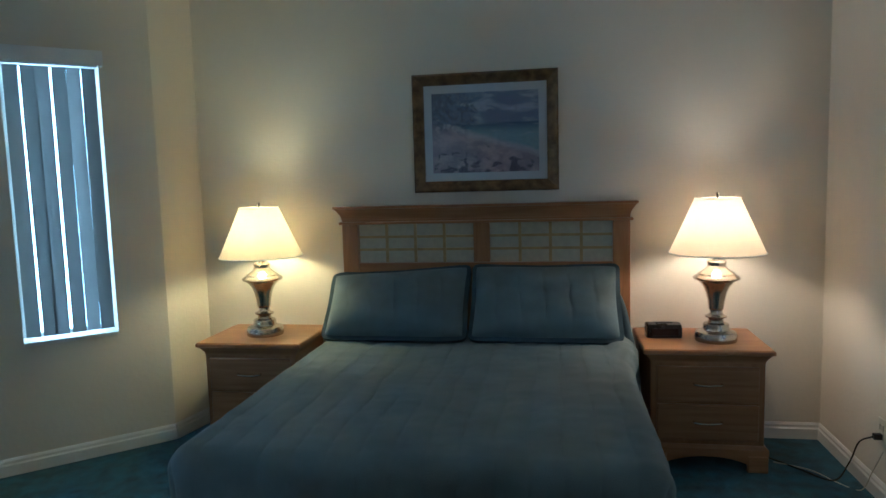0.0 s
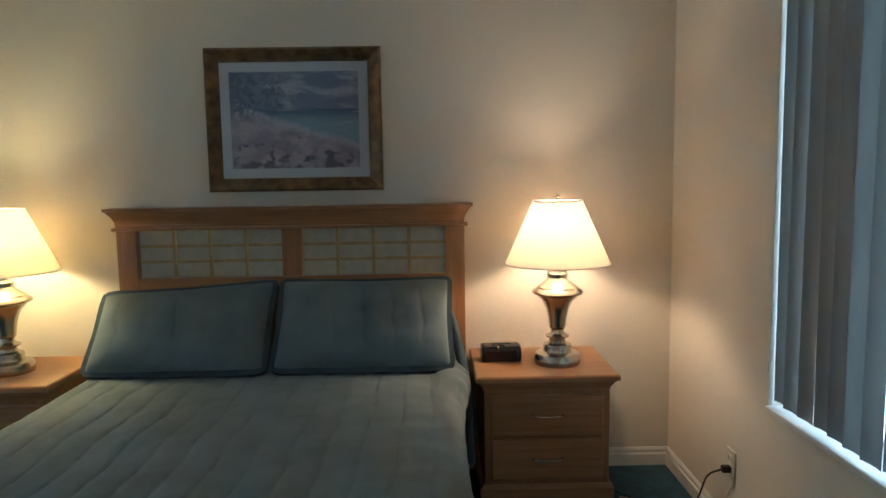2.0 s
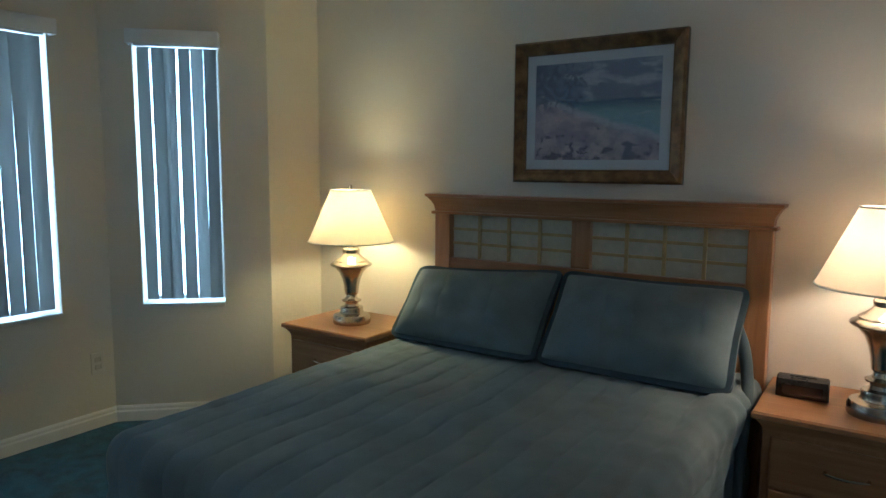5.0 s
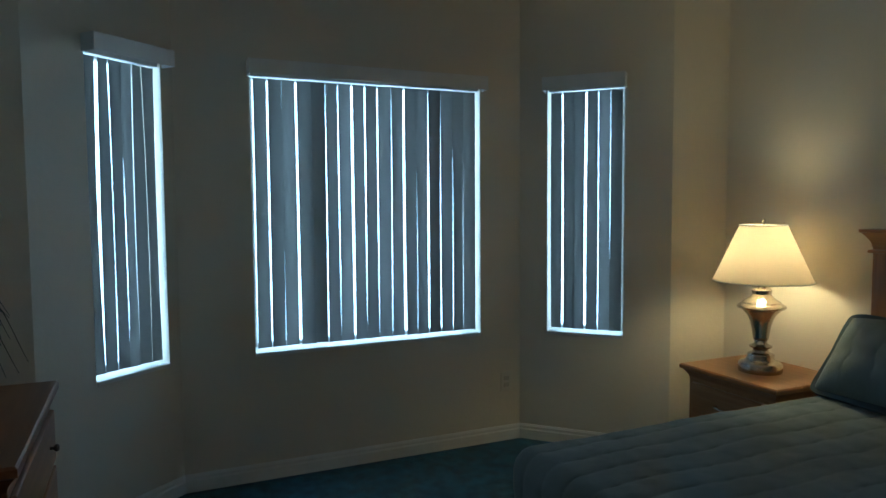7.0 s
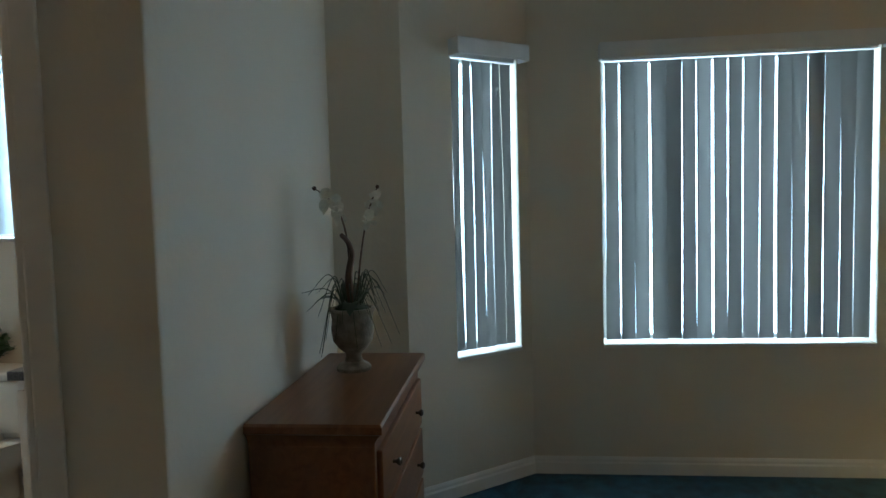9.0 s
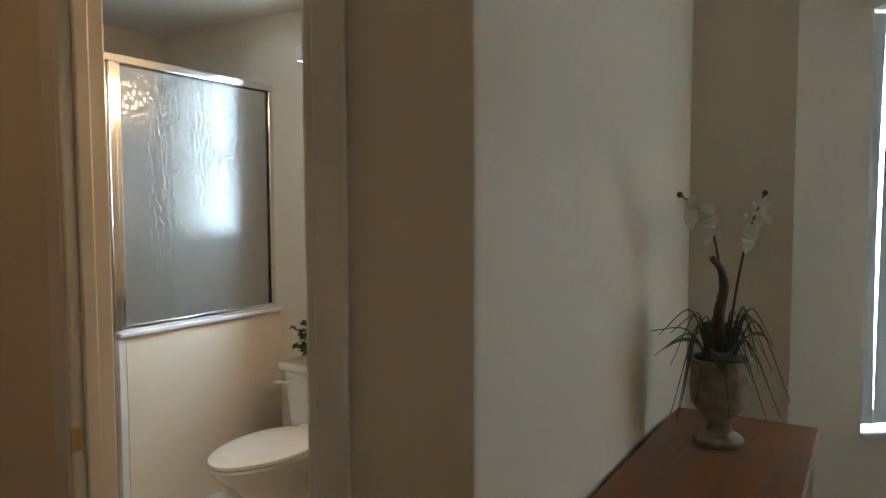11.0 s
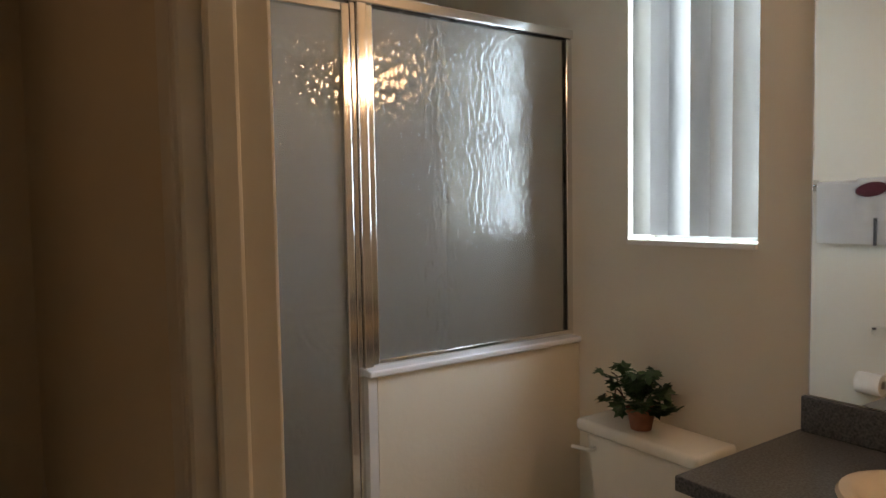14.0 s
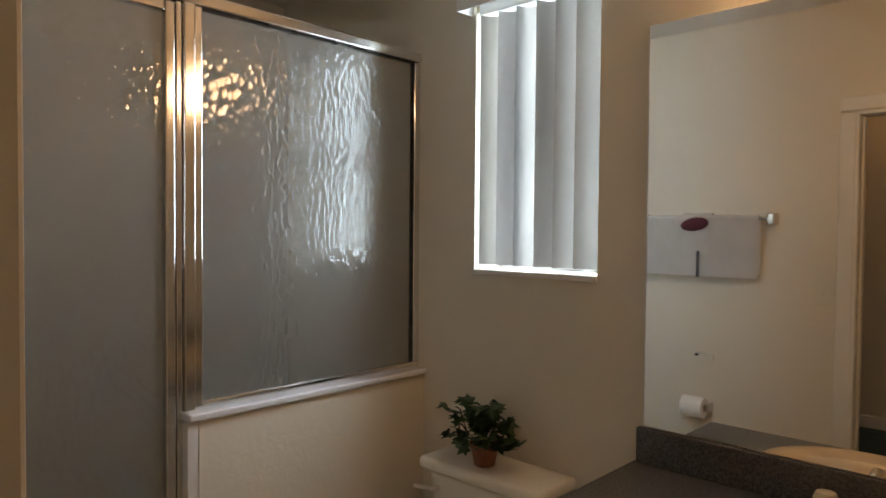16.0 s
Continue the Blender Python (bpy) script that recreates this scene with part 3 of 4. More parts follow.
def bed():
    t = thing("bed", -0.06, 2.6, 0, "queen bed made with a grey-blue channel-quilted bedspread", "bed")
    t.matrix_basis = pose(0, 0, 0)
    part("mattress", B(BX0 + 0.045, BX1 - 0.045, BY0 + 0.045, BY1, 0.34, BZ - 0.03, 0.05, 4), BASEBED, t, smooth=True)
    part("box_spring", B(BX0 + 0.05, BX1 - 0.05, BY0 + 0.05, BY1, F + 0.10, 0.335, 0.02, 2), BASEBED, t)
    for x in (BX0 + 0.15, BX1 - 0.15):
        for y in (BY0 + 0.2, BY1 - 0.2):
            part("leg", B(x - 0.03, x + 0.03, y - 0.03, y + 0.03, F, F + 0.098, 0.005), BLACK, t)
    # spread: a sheet that rounds over the edges and hangs to the floor
    r, drop = 0.065, 0.52
    nu, nv = 420, 150
    bm = bmesh.new()
    grid = []
    x0, x1, y0 = BX0 + r, BX1 - r, BY0 + r
    ext = r * math.pi / 2 + drop
    for j in range(nv + 1):
        v = y0 - ext + (BY1 - y0 + ext) * j / nv
        row = []
        for i in range(nu + 1):
            u = x0 - ext + (x1 - x0 + 2 * ext) * i / nu
            cx, cy = min(max(u, x0), x1), max(v, y0)
            dx, dy = u - cx, v - cy
            s = math.hypot(dx, dy)
            if s > ext:
                dx, dy, s = dx * ext / s, dy * ext / s, ext
            if s > 1e-6:
                nx, ny = dx / s, dy / s
            else:
                nx = ny = 0.0
            if s < r * math.pi / 2:
                out, z = r * math.sin(s / r), BZ - r * (1 - math.cos(s / r))
            else:
                d = s - r * math.pi / 2
                fold = 0.018 * math.sin((u + v) * 21) * min(1, d / 0.3)
                out, z = r + 0.02 * d + fold, BZ - r - d
                if dx and dy:                       # pleat at the foot corners
                    out *= 1 - 0.55 * math.exp(-((math.atan2(abs(dy), abs(dx)) - 0.9) / 0.16) ** 2) * min(1, d / 0.05)
            px, py = cx + nx * out, cy + ny * out
            wave = 0.006 * math.sin(v * 13 + 2.0 * noise.noise((u * 2, v * 2, 0)))
            q = abs(math.sin(math.pi * (u + wave) / 0.105)) ** 0.24
            puff = 0.010 * q + 0.014 * noise.noise((u * 2.3, v * 2.1, 3)) + 0.004 * noise.noise((u * 9, v * 14, 7)) + 0.0015 * noise.noise((u * 30, v * 55, 2))
            if s < r * math.pi / 2:
                c = math.cos(s / r)
                z += puff * c
                px, py = px + nx * puff * (1 - c), py + ny * puff * (1 - c)
            else:
                px, py = px + nx * puff, py + ny * puff
            if v > 2.95 and u > x1 - 0.02:          # bunched up beside the pillow
                k = math.sin(min(1, (v - 2.95) / 0.22) * math.pi / 2) * math.exp(-((u - x1 - 0.10) / 0.10) ** 2)
                z += 0.045 * k
                px += 0.035 * k + 0.008 * k * math.sin(v * 60)
            row.append(bm.verts.new((px, py, max(z, F + 0.012))))
        grid.append(row)
    for j in range(nv):
        for i in range(nu):
            bm.faces.new((grid[j][i], grid[j][i + 1], grid[j + 1][i + 1], grid[j + 1][i]))
    bmesh.ops.remove_doubles(bm, verts=bm.verts, dist=0.0005)
    part("bedspread", bm, QUILT, t, "grey-blue channel-quilted bedspread", True)
    # folded spread edge; its dark colour also stands for shade in the gap
    hem = curve3([(BX1 - 0.06, 3.42, BZ + 0.28), (BX1 - 0.005, 3.40, BZ + 0.16), (BX1 + 0.022, 3.36, BZ + 0.045), (BX1 + 0.040, 3.25, BZ - 0.05), (BX1 + 0.046, 3.15, BZ - 0.17), (BX1 + 0.050, 3.10, BZ - 0.34)], 8)
    part("dark_hem_fold", tube(hem, 0.026, 10, r1=0.016), FLANGE, t, "folded edge of the bedspread, darkened with the gap's shade", True)


bed()


def sham(x0, x1, label, slump, seed):
    w, h = x1 - x0, 0.47
    t = thing("pillow", (x0 + x1) / 2, 3.20, BZ + 0.005, label, "pillow", "pillows on the bed")
    lean = 50
    m = pose(0, 0, 0.012, lean, 0, 0)
    n1, n2, f = 110, 44, 0.019

    def shape(u, v):
        e = (1 - abs(u) ** 3.2) * (1 - abs(v) ** 3.0)
        return 0.105 * max(0, e) ** 0.5
    bm = bmesh.new()
    for side in (1, -1):
        g = []
        for j in range(n2 + 1):
            v = 2 * j / n2 - 1
            row = []
            for i in range(n1 + 1):
                u = 2 * i / n1 - 1
                pinch = 1 - 0.035 * (1 - v * v) * abs(u) ** 6
                x = u * (w / 2 - f) * pinch
                y = (v + 1) / 2 * (h - 2 * f) + f
                y -= slump * (0.5 + 0.5 * v) * (0.5 - 0.5 * u)
                y -= 0.018 * (1 - u * u) * (v > 0) * v
                z = side * shape(u, v)
                z += (0.014 * noise.noise((u * 2 + seed, v * 2, 0)) + 0.011 * abs(math.sin(u * 9.4 + 0.5 * v + 0.4 * noise.noise((u * 3, v * 3, seed)))) ** 0.35 * (1 - v * v)) * (1 - abs(u) ** 4) * (1 - abs(v) ** 4)
                row.append(bm.verts.new((x, y, z)))
            g.append(row)
        for j in range(n2):
            for i in range(n1):
                bm.faces.new((g[j][i], g[j][i + 1], g[j + 1][i + 1], g[j + 1][i]))
    bmesh.ops.remove_doubles(bm, verts=bm.verts, dist=0.0008)
    bmesh.ops.transform(bm, matrix=m, verts=bm.verts)
    part("cushion", bm, SHAM, t, smooth=True)
    bm = bmesh.new()
    loop_in, loop_out = [], []
    k = 160
    for i in range(k):
        a = 2 * math.pi * i / k
        cu, cv = math.cos(a), math.sin(a)
        e = 0.16
        u = math.copysign(abs(cu) ** e, cu)
        v = math.copysign(abs(cv) ** e, cv)
        for loop, grow in ((loop_in, -0.004), (loop_out, f)):
            pinch = 1 - 0.035 * (1 - v * v) * abs(u) ** 6
            x = u * (w / 2 - f) * pinch + u * grow
            y = (v + 1) / 2 * (h - 2 * f) + f + v * grow
            y -= slump * (0.5 + 0.5 * v) * (0.5 - 0.5 * u) + 0.018 * (1 - u * u) * (v > 0) * v
            z = 0.006 * noise.noise((u * 4 + seed, v * 4, grow * 30))
            loop.append(((x, y, z + 0.012), (x, y, z - 0.012)))
    vi = [[bm.verts.new(p) for p in q] for q in loop_in]
    vo = [[bm.verts.new(p) for p in q] for q in loop_out]
    for i in range(k):
        j = (i + 1) % k
        bm.faces.new((vi[i][0], vi[j][0], vo[j][0], vo[i][0]))
        bm.faces.new((vi[i][1], vi[j][1], vo[j][1], vo[i][1]))
        bm.faces.new((vo[i][0], vo[j][0], vo[j][1], vo[i][1]))
    bmesh.ops.transform(bm, matrix=m, verts=bm.verts)
    part("flange", bm, FLANGE, t, "dark blue flat border", True)


sham(-0.83, -0.045, "grey-blue pillow in a quilted sham with a dark border", 0.055, 1)
sham(-0.05, 0.735, "plump grey-blue pillow in a smooth sham with a dark border", 0.0, 5)


# ---- nightstands ----
def nightstand(x0, x1):
    t = thing("nightstand", (x0 + x1) / 2, 3.36, 0, "honey wood nightstand with two drawers and metal pulls", "nightstand", "nightstands beside the bed")
    w = (x1 - x0) / 2
    bw, y0, y1 = w - 0.035, -0.20, 0.235          # the front faces -y
    part("body", B(-bw, bw, y0, y1, 0.19, 0.615, 0.004), OAK_UP, t)
    part("top", sweep_rect([(-w + 0.012, w - 0.012, y0 - 0.023, y1 + 0.006, 0.655), (-w, w, y0 - 0.035, y1 + 0.008, 0.660), (-w, w, y0 - 0.035, y1 + 0.008, 0.676), (-w + 0.006, w - 0.006, y0 - 0.029, y1 + 0.008, 0.683)]), OAK, t)
    rects = []
    for i in range(8):
        k = i / 7
        o = 0.024 * (1 - math.cos(k * math.pi / 2))
        rects.append((-bw - o, bw + o, y0 - o, y1, 0.612 + 0.043 * k))
    part("cove_moulding", sweep_rect(rects), OAK, t)
    for z0, z1 in ((0.423, 0.598), (0.238, 0.413)):
        part("drawer_front", B(-bw + 0.028, bw - 0.028, y0 - 0.016, y0 + 0.002, z0, z1, 0.007, 3), OAK, t)
        zc = (z0 + z1) / 2 + 0.005
        p = tube(curve3([(-0.062, y0 - 0.014, zc), (-0.058, y0 - 0.034, zc - 0.001), (0, y0 - 0.042, zc - 0.004), (0.058, y0 - 0.034, zc - 0.001), (0.062, y0 - 0.014, zc)], 6), 0.0048)
        part("pull", p, PEWTER, t, "bowed metal pull", True)
    part("base_moulding", sweep_rect([(-bw - 0.018, bw + 0.018, y0 - 0.018, y1, 0.168), (-bw - 0.018, bw + 0.018, y0 - 0.018, y1, 0.198), (-bw - 0.003, bw + 0.003, y0 - 0.003, y1, 0.214)]), OAK, t)
    for sx in (-1, 1):
        bm = bmesh.new()
        a, b = sx * (bw + 0.018), sx * (bw - 0.075)
        box(bm, min(a, b), max(a, b), y0 - 0.018, y0 + 0.01, F, 0.167, 0.006)
        part("foot", bm, OAK, t)
        part("foot", B(min(a, a - sx * 0.03), max(a, a - sx * 0.03), y1 - 0.09, y1, F, 0.167, 0.006), OAK, t)
    bm = bmesh.new()
    n = 14
    lo = []
    for i in range(n + 1):
        x = (bw - 0.075) * (2 * i / n - 1)
        lo.append((x, 0.160 - 0.034 * abs(2 * i / n - 1) ** 2.2))
    a = [bm.verts.new((x, y0 - 0.016, z)) for x, z in lo] + [bm.verts.new((lo[-1][0], y0 - 0.016, 0.1675)), bm.verts.new((lo[0][0], y0 - 0.016, 0.1675))]
    f = bm.faces.new(a)
    e = bmesh.ops.extrude_face_region(bm, geom=[f])
    bmesh.ops.translate(bm, vec=(0, 0.018, 0), verts=[q for q in e["geom"] if isinstance(q, bmesh.types.BMVert)])
    part("apron", bm, OAK, t)
    return t


nightstand(0.81, 1.40)
nightstand(-1.495, -0.915)


def table_lamp(x, y, z, watts, glow):
    t = thing("table_lamp", x, y, z, "lit table lamp with pewter urn base and cream cone shade", "lamp", "lamps on the nightstands")
    prof = [(0.001, 0.0), (0.098, 0.0), (0.100, 0.010), (0.099, 0.034), (0.092, 0.046), (0.080, 0.050), (0.066, 0.056), (0.060, 0.068), (0.062, 0.078), (0.058, 0.086), (0.040, 0.092),
            (0.034, 0.104), (0.036, 0.112), (0.050, 0.117), (0.052, 0.123), (0.036, 0.130), (0.029, 0.138), (0.028, 0.150), (0.034, 0.156), (0.036, 0.166), (0.040, 0.200), (0.049, 0.240),
            (0.063, 0.272), (0.082, 0.292), (0.085, 0.298), (0.106, 0.306), (0.110, 0.312), (0.106, 0.320), (0.088, 0.330), (0.086, 0.336), (0.064, 0.350), (0.048, 0.364), (0.042, 0.374),
            (0.045, 0.384), (0.046, 0.392), (0.040, 0.400), (0.018, 0.404), (0.016, 0.44), (0.001, 0.442)]
    part("base", lathe(prof, 48), PEWTER, t, "brushed pewter urn base", True)
    bm = bmesh.new()
    sh = []
    for i in range(13):
        k = i / 12
        sh.append((0.222 - 0.118 * k, 0.438 + 0.265 * k))
    bm = lathe(sh, 64, bm=bm)
    bmesh.ops.solidify(bm, geom=bm.faces[:], thickness=0.0015)
    part("shade", bm, SHADE, t, "cream fabric cone shade", True)
    for r, zz in ((0.2225, 0.4375), (0.1045, 0.703)):
        pts = [(r * math.cos(a * math.pi / 30), r * math.sin(a * math.pi / 30), zz) for a in range(61)]
        part("shade_trim", tube(pts, 0.0035, 6), TRIM, t, smooth=True)
    bm = tube([(0, 0, 0.44), (0, 0, 0.715)], 0.003)
    for a in range(3):
        c, s = math.cos(a * 2.094), math.sin(a * 2.094)
        tube([(0, 0, 0.695), (0.103 * c, 0.103 * s, 0.700)], 0.0016, 6, bm)
    part("harp", bm, PEWTER, t)
    part("finial", lathe([(0.001, 0.708), (0.008, 0.710), (0.005, 0.716), (0.009, 0.722), (0.006, 0.730), (0.001, 0.732)], 16), PEWTER, t, smooth=True)
    part("bulb", lathe([(0.001, 0.442), (0.013, 0.444), (0.014, 0.458), (0.025, 0.482), (0.027, 0.497), (0.020, 0.514), (0.001, 0.521)], 20), BULB, t, "glowing light bulb", True)
    L = new("lamp_light", bpy.data.lights.new("lamp_light", "POINT"))
    L.data.energy, L.data.color, L.data.shadow_soft_size = watts, glow, 0.05
    L.location = (x, y, z + 0.565)


table_lamp(1.178, 3.33, 0.6835, LAMP_W * 0.8, (1.0, 0.69, 0.42))
table_lamp(-1.198, 3.35, 0.6835, LAMP_W, (1.0, 0.75, 0.32))


def alarm_clock(x, y, z):
    t = thing("alarm_clock", x, y, z, "small black plastic alarm clock on the nightstand", "clock", turn=3)
    prof = [(-0.040, 0.0), (-0.046, 0.012), (-0.044, 0.050), (-0.034, 0.066), (0.0, 0.072), (0.036, 0.068), (0.045, 0.045), (0.045, 0.0)]
    bm = bmesh.new()
    rings = [[bm.verts.new((sx, y_ * k, z_ * (0.5 + 0.5 * k))) for y_, z_ in prof] for sx, k in ((-0.086, 0.86), (-0.080, 1), (0.080, 1), (0.086, 0.86))]
    for a, b in zip(rings, rings[1:]):
        for i in range(len(prof)):
            j = (i + 1) % len(prof)
            bm.faces.new((a[i], a[j], b[j], b[i]))
    bm.faces.new(rings[0])
    bm.faces.new(rings[-1])
    part("case", bm, BLACK, t, smooth=True)
    part("display", B(-0.066, 0.066, -0.0485, -0.044, 0.016, 0.048, 0.001), mat("smoked_display", (0.03, 0.02, 0.02), 0.12), t, "dark display window")
    part("snooze_bar", B(-0.045, 0.045, -0.012, 0.012, 0.071, 0.0755, 0.002), BLACK, t)


alarm_clock(0.938, 3.40, 0.6835)


# ---- picture ----
def picture():
    x0, x1, z0, z1, yb = -0.373, 0.422, 1.441, 2.086, YB - 0.002
    t = thing("framed_picture", (x0 + x1) / 2, yb, (z0 + z1) / 2, "framed beach print with a pale mat in a bronze frame", "picture")
    w, h = (x1 - x0) / 2, (z1 - z0) / 2
    prof = [(0.0, 0.0), (0.0, -0.030), (0.010, -0.042), (0.020, -0.040), (0.030, -0.030), (0.044, -0.028), (0.052, -0.020), (0.058, -0.020), (0.062, -0.010)]
    corners = [(-1, -1), (1, -1), (1, 1), (-1, 1)]
    for k in range(4):
        bm = bmesh.new()
        rings = []
        for c in (corners[k], corners[(k + 1) % 4]):
            rings.append([bm.verts.new((c[0] * (w - o), d, c[1] * (h - o))) for o, d in prof])
        for i in range(len(prof) - 1):
            bm.faces.new((rings[0][i], rings[0][i + 1], rings[1][i + 1], rings[1][i]))
        part("frame_rail", bm, FRAMEGOLD, t, "distressed bronze moulding" if k == 0 else "", True)
    part("backing", B(-w + 0.002, w - 0.002, -0.006, -0.001, -h + 0.002, h - 0.002), BLACK, t)
    part("mat_board", B(-w + 0.055, w - 0.055, -0.011, -0.008, -h + 0.055, h - 0.055), MATBOARD, t)
    part("print", B(-w + 0.105, w - 0.105, -0.0125, -0.0112, -h + 0.105, h - 0.105), PRINT, t, "hazy blue and pink beach scene")
    g = part("glass", B(-w + 0.058, w - 0.058, -0.0165, -0.0150, -h + 0.058, h - 0.058), PANE, t)
    g.visible_shadow = False


picture()


# ---- chest of drawers with orchid ----
def dresser():
    t = thing("chest_of_drawers", -1.20, 0.16, 0, "reddish brown wooden chest of drawers with small dark knobs", "dresser")
    w, y0, y1 = 0.452, -0.203, 0.192              # the front faces +y
    bw = w - 0.028
    part("body", B(-bw, bw, y0, y1 - 0.028, F + 0.065, 0.80, 0.004), DRESSWOOD, t)
    part("top", sweep_rect([(-w + 0.010, w - 0.010, y0, y1 - 0.010, 0.836), (-w, w, y0, y1, 0.842), (-w, w, y0, y1, 0.862), (-w + 0.006, w - 0.006, y0, y1 - 0.006, 0.869)]), DRESSWOOD, t)
    rects = []
    for i in range(8):
        k = i / 7
        o = 0.020 * (1 - math.cos(k * math.pi / 2))
        rects.append((-bw - o, bw + o, y0, y1 - 0.028 + o, 0.798 + 0.038 * k))
    part("cove_moulding", sweep_rect(rects), DRESSWOOD, t)
    for z0, z1 in ((0.595, 0.778), (0.390, 0.577), (0.175, 0.372)):
        d = part("drawer_front", B(-bw + 0.025, bw - 0.025, y1 - 0.030, y1 - 0.012, z0, z1, 0.006, 3), DRESSWOOD, t)
        for x in (-0.24, 0.24):
            k = lathe([(0.001, 0), (0.006, 0.0), (0.005, 0.010), (0.012, 0.018), (0.013, 0.024), (0.008, 0.029), (0.001, 0.030)], 16, pose(x, y1 - 0.013, (z0 + z1) / 2, -90, 0, 0))
            part("knob", k, DARKMETAL, d, "dark metal knob", True)
    part("plinth", B(-bw - 0.010, bw + 0.010, y0, y1 - 0.018, F, F + 0.064, 0.006), DRESSWOOD, t)


dresser()


def leaf_blade(bm, base, tip, width, droop, n=8, cup=0.2):
    a, b = Vector(base), Vector(tip)
    side = (b - a).cross(Vector((0, 0, 1)))
    side = side.normalized() if side.length > 1e-5 else Vector((1, 0, 0))
    rows = []
    for i in range(n + 1):
        k = i / n
        c = a.lerp(b, k) + Vector((0, 0, droop * 4 * k * (1 - k)))
        wd = width * math.sin(math.pi * min(1, 0.08 + 0.92 * k)) ** 0.7 + 0.0004
        rows.append([bm.verts.new(c - side * wd + Vector((0, 0, cup * wd))), bm.verts.new(c), bm.verts.new(c + side * wd + Vector((0, 0, cup * wd)))])
    for p, q in zip(rows, rows[1:]):
        bm.faces.new((p[0], p[1], q[1], q[0]))
        bm.faces.new((p[1], p[2], q[2], q[1]))


def orchid(x, y, z):
    t = thing("orchid", x, y, z, "artificial white orchid with grassy leaves in a stone urn", "plant")
    prof = [(0.001, 0), (0.062, 0), (0.064, 0.012), (0.056, 0.022), (0.034, 0.034), (0.028, 0.052), (0.032, 0.066), (0.052, 0.082), (0.072, 0.110), (0.078, 0.150), (0.074, 0.190), (0.078, 0.212), (0.086, 0.222),
            (0.086, 0.230), (0.072, 0.230), (0.066, 0.205), (0.001, 0.200)]
    part("urn", lathe(prof, 40), STONEPOT, t, "weathered stone urn", True)
    r = random.Random(11)
    part("moss", lathe([(0.072, 0.205), (0.06, 0.235), (0.03, 0.25), (0.001, 0.252)], 20), LEAFDARK, t)
    # two flower stems, thicker driftwood, broad and grassy leaves
    s1 = curve3([(0.0, 0.0, 0.22), (0.01, 0.0, 0.40), (0.02, -0.01, 0.52), (0.055, -0.03, 0.60), (0.115, -0.06, 0.645), (0.16, -0.075, 0.665)], 8)
    s2 = curve3([(-0.02, 0.01, 0.22), (-0.05, 0.03, 0.42), (-0.075, 0.05, 0.55), (-0.105, 0.07, 0.63), (-0.125, 0.085, 0.672)], 8)
    for s in (s1, s2):
        part("stem", tube(s, 0.0042, 6, r1=0.0022), STEM, t, smooth=True)
    part("driftwood", tube(curve3([(0.0, 0.0, 0.22), (0.012, -0.004, 0.34), (0.0, 0.006, 0.42), (0.018, 0.0, 0.47), (0.055, -0.015, 0.50)], 6), 0.017, 8, r1=0.008), STEM, t, "brown twisted wood", True)
    for s, ks in ((s1, (0.58, 0.66, 0.74, 0.82)), (s2, (0.55, 0.68, 0.80))):
        for k in ks:
            p = s[int(k * (len(s) - 1))]
            bm = bmesh.new()
            c = p + Vector((r.uniform(-0.012, 0.012), r.uniform(-0.012, 0.012), -0.018))
            for a in range(5):
                an = a * 1.2566 + r.uniform(-0.2, 0.2)
                d = Vector((math.cos(an), 0.35 * math.sin(an * 2), math.sin(an)))
                leaf_blade(bm, c, c + d * r.uniform(0.040, 0.052), 0.020, 0.004, 4)
            part("flower", bm, PETAL, t, smooth=True)
    for p in (s1[-1], s2[-1]):
        bm = bmesh.new()
        bmesh.ops.create_icosphere(bm, subdivisions=2, radius=0.008, matrix=Matrix.Translation(p))
        part("bud", bm, STEM, t, smooth=True)
    for a, L, wd, dz in ((0.2, 0.17, 0.026, -0.02), (1.4, 0.12, 0.03, 0.05), (3.4, 0.15, 0.038, 0.05), (5.0, 0.14, 0.026, 0.0)):
        bm = bmesh.new()
        leaf_blade(bm, (0.02 * math.cos(a), 0.02 * math.sin(a), 0.225), (L * math.cos(a), L * math.sin(a), 0.245 + dz), wd, 0.035)
        part("broad_leaf", bm, LEAFDARK, t, smooth=True)
    bm = bmesh.new()
    for i in range(36):
        a = r.uniform(0, 6.283)
        L = r.uniform(0.09, 0.19)
        top = r.uniform(0.04, 0.13)
        end = r.uniform(-0.17, 0.08)
        pts = curve3([(0.03 * math.cos(a), 0.03 * math.sin(a), 0.22), (0.5 * L * math.cos(a), 0.5 * L * math.sin(a), 0.24 + top), (L * math.cos(a + 0.15), L * math.sin(a + 0.15), 0.22 + end)], 7)
        tube(pts, 0.0028, 5, bm, 0.0008)
    part("grass_leaves", bm, LEAFDARK, t, "long thin drooping leaves")


orchid(-1.375, 0.125, 0.869)


# ---- outlets and cord ----
def outlet(name, m, label):
    t = thing(name, 0, 0, 0, label, "outlet")
    t.matrix_basis = m
    part("plate", B(-0.036, 0.036, -0.006, -0.0005, -0.058, 0.058, 0.003), IVORY, t)
    for z in (-0.02, 0.02):
        part("socket", B(-0.016, 0.016, -0.0075, -0.006, z - 0.014, z + 0.014, 0.003), mat("socket_plastic", (0.6, 0.56, 0.47), 0.4), t)
    return t


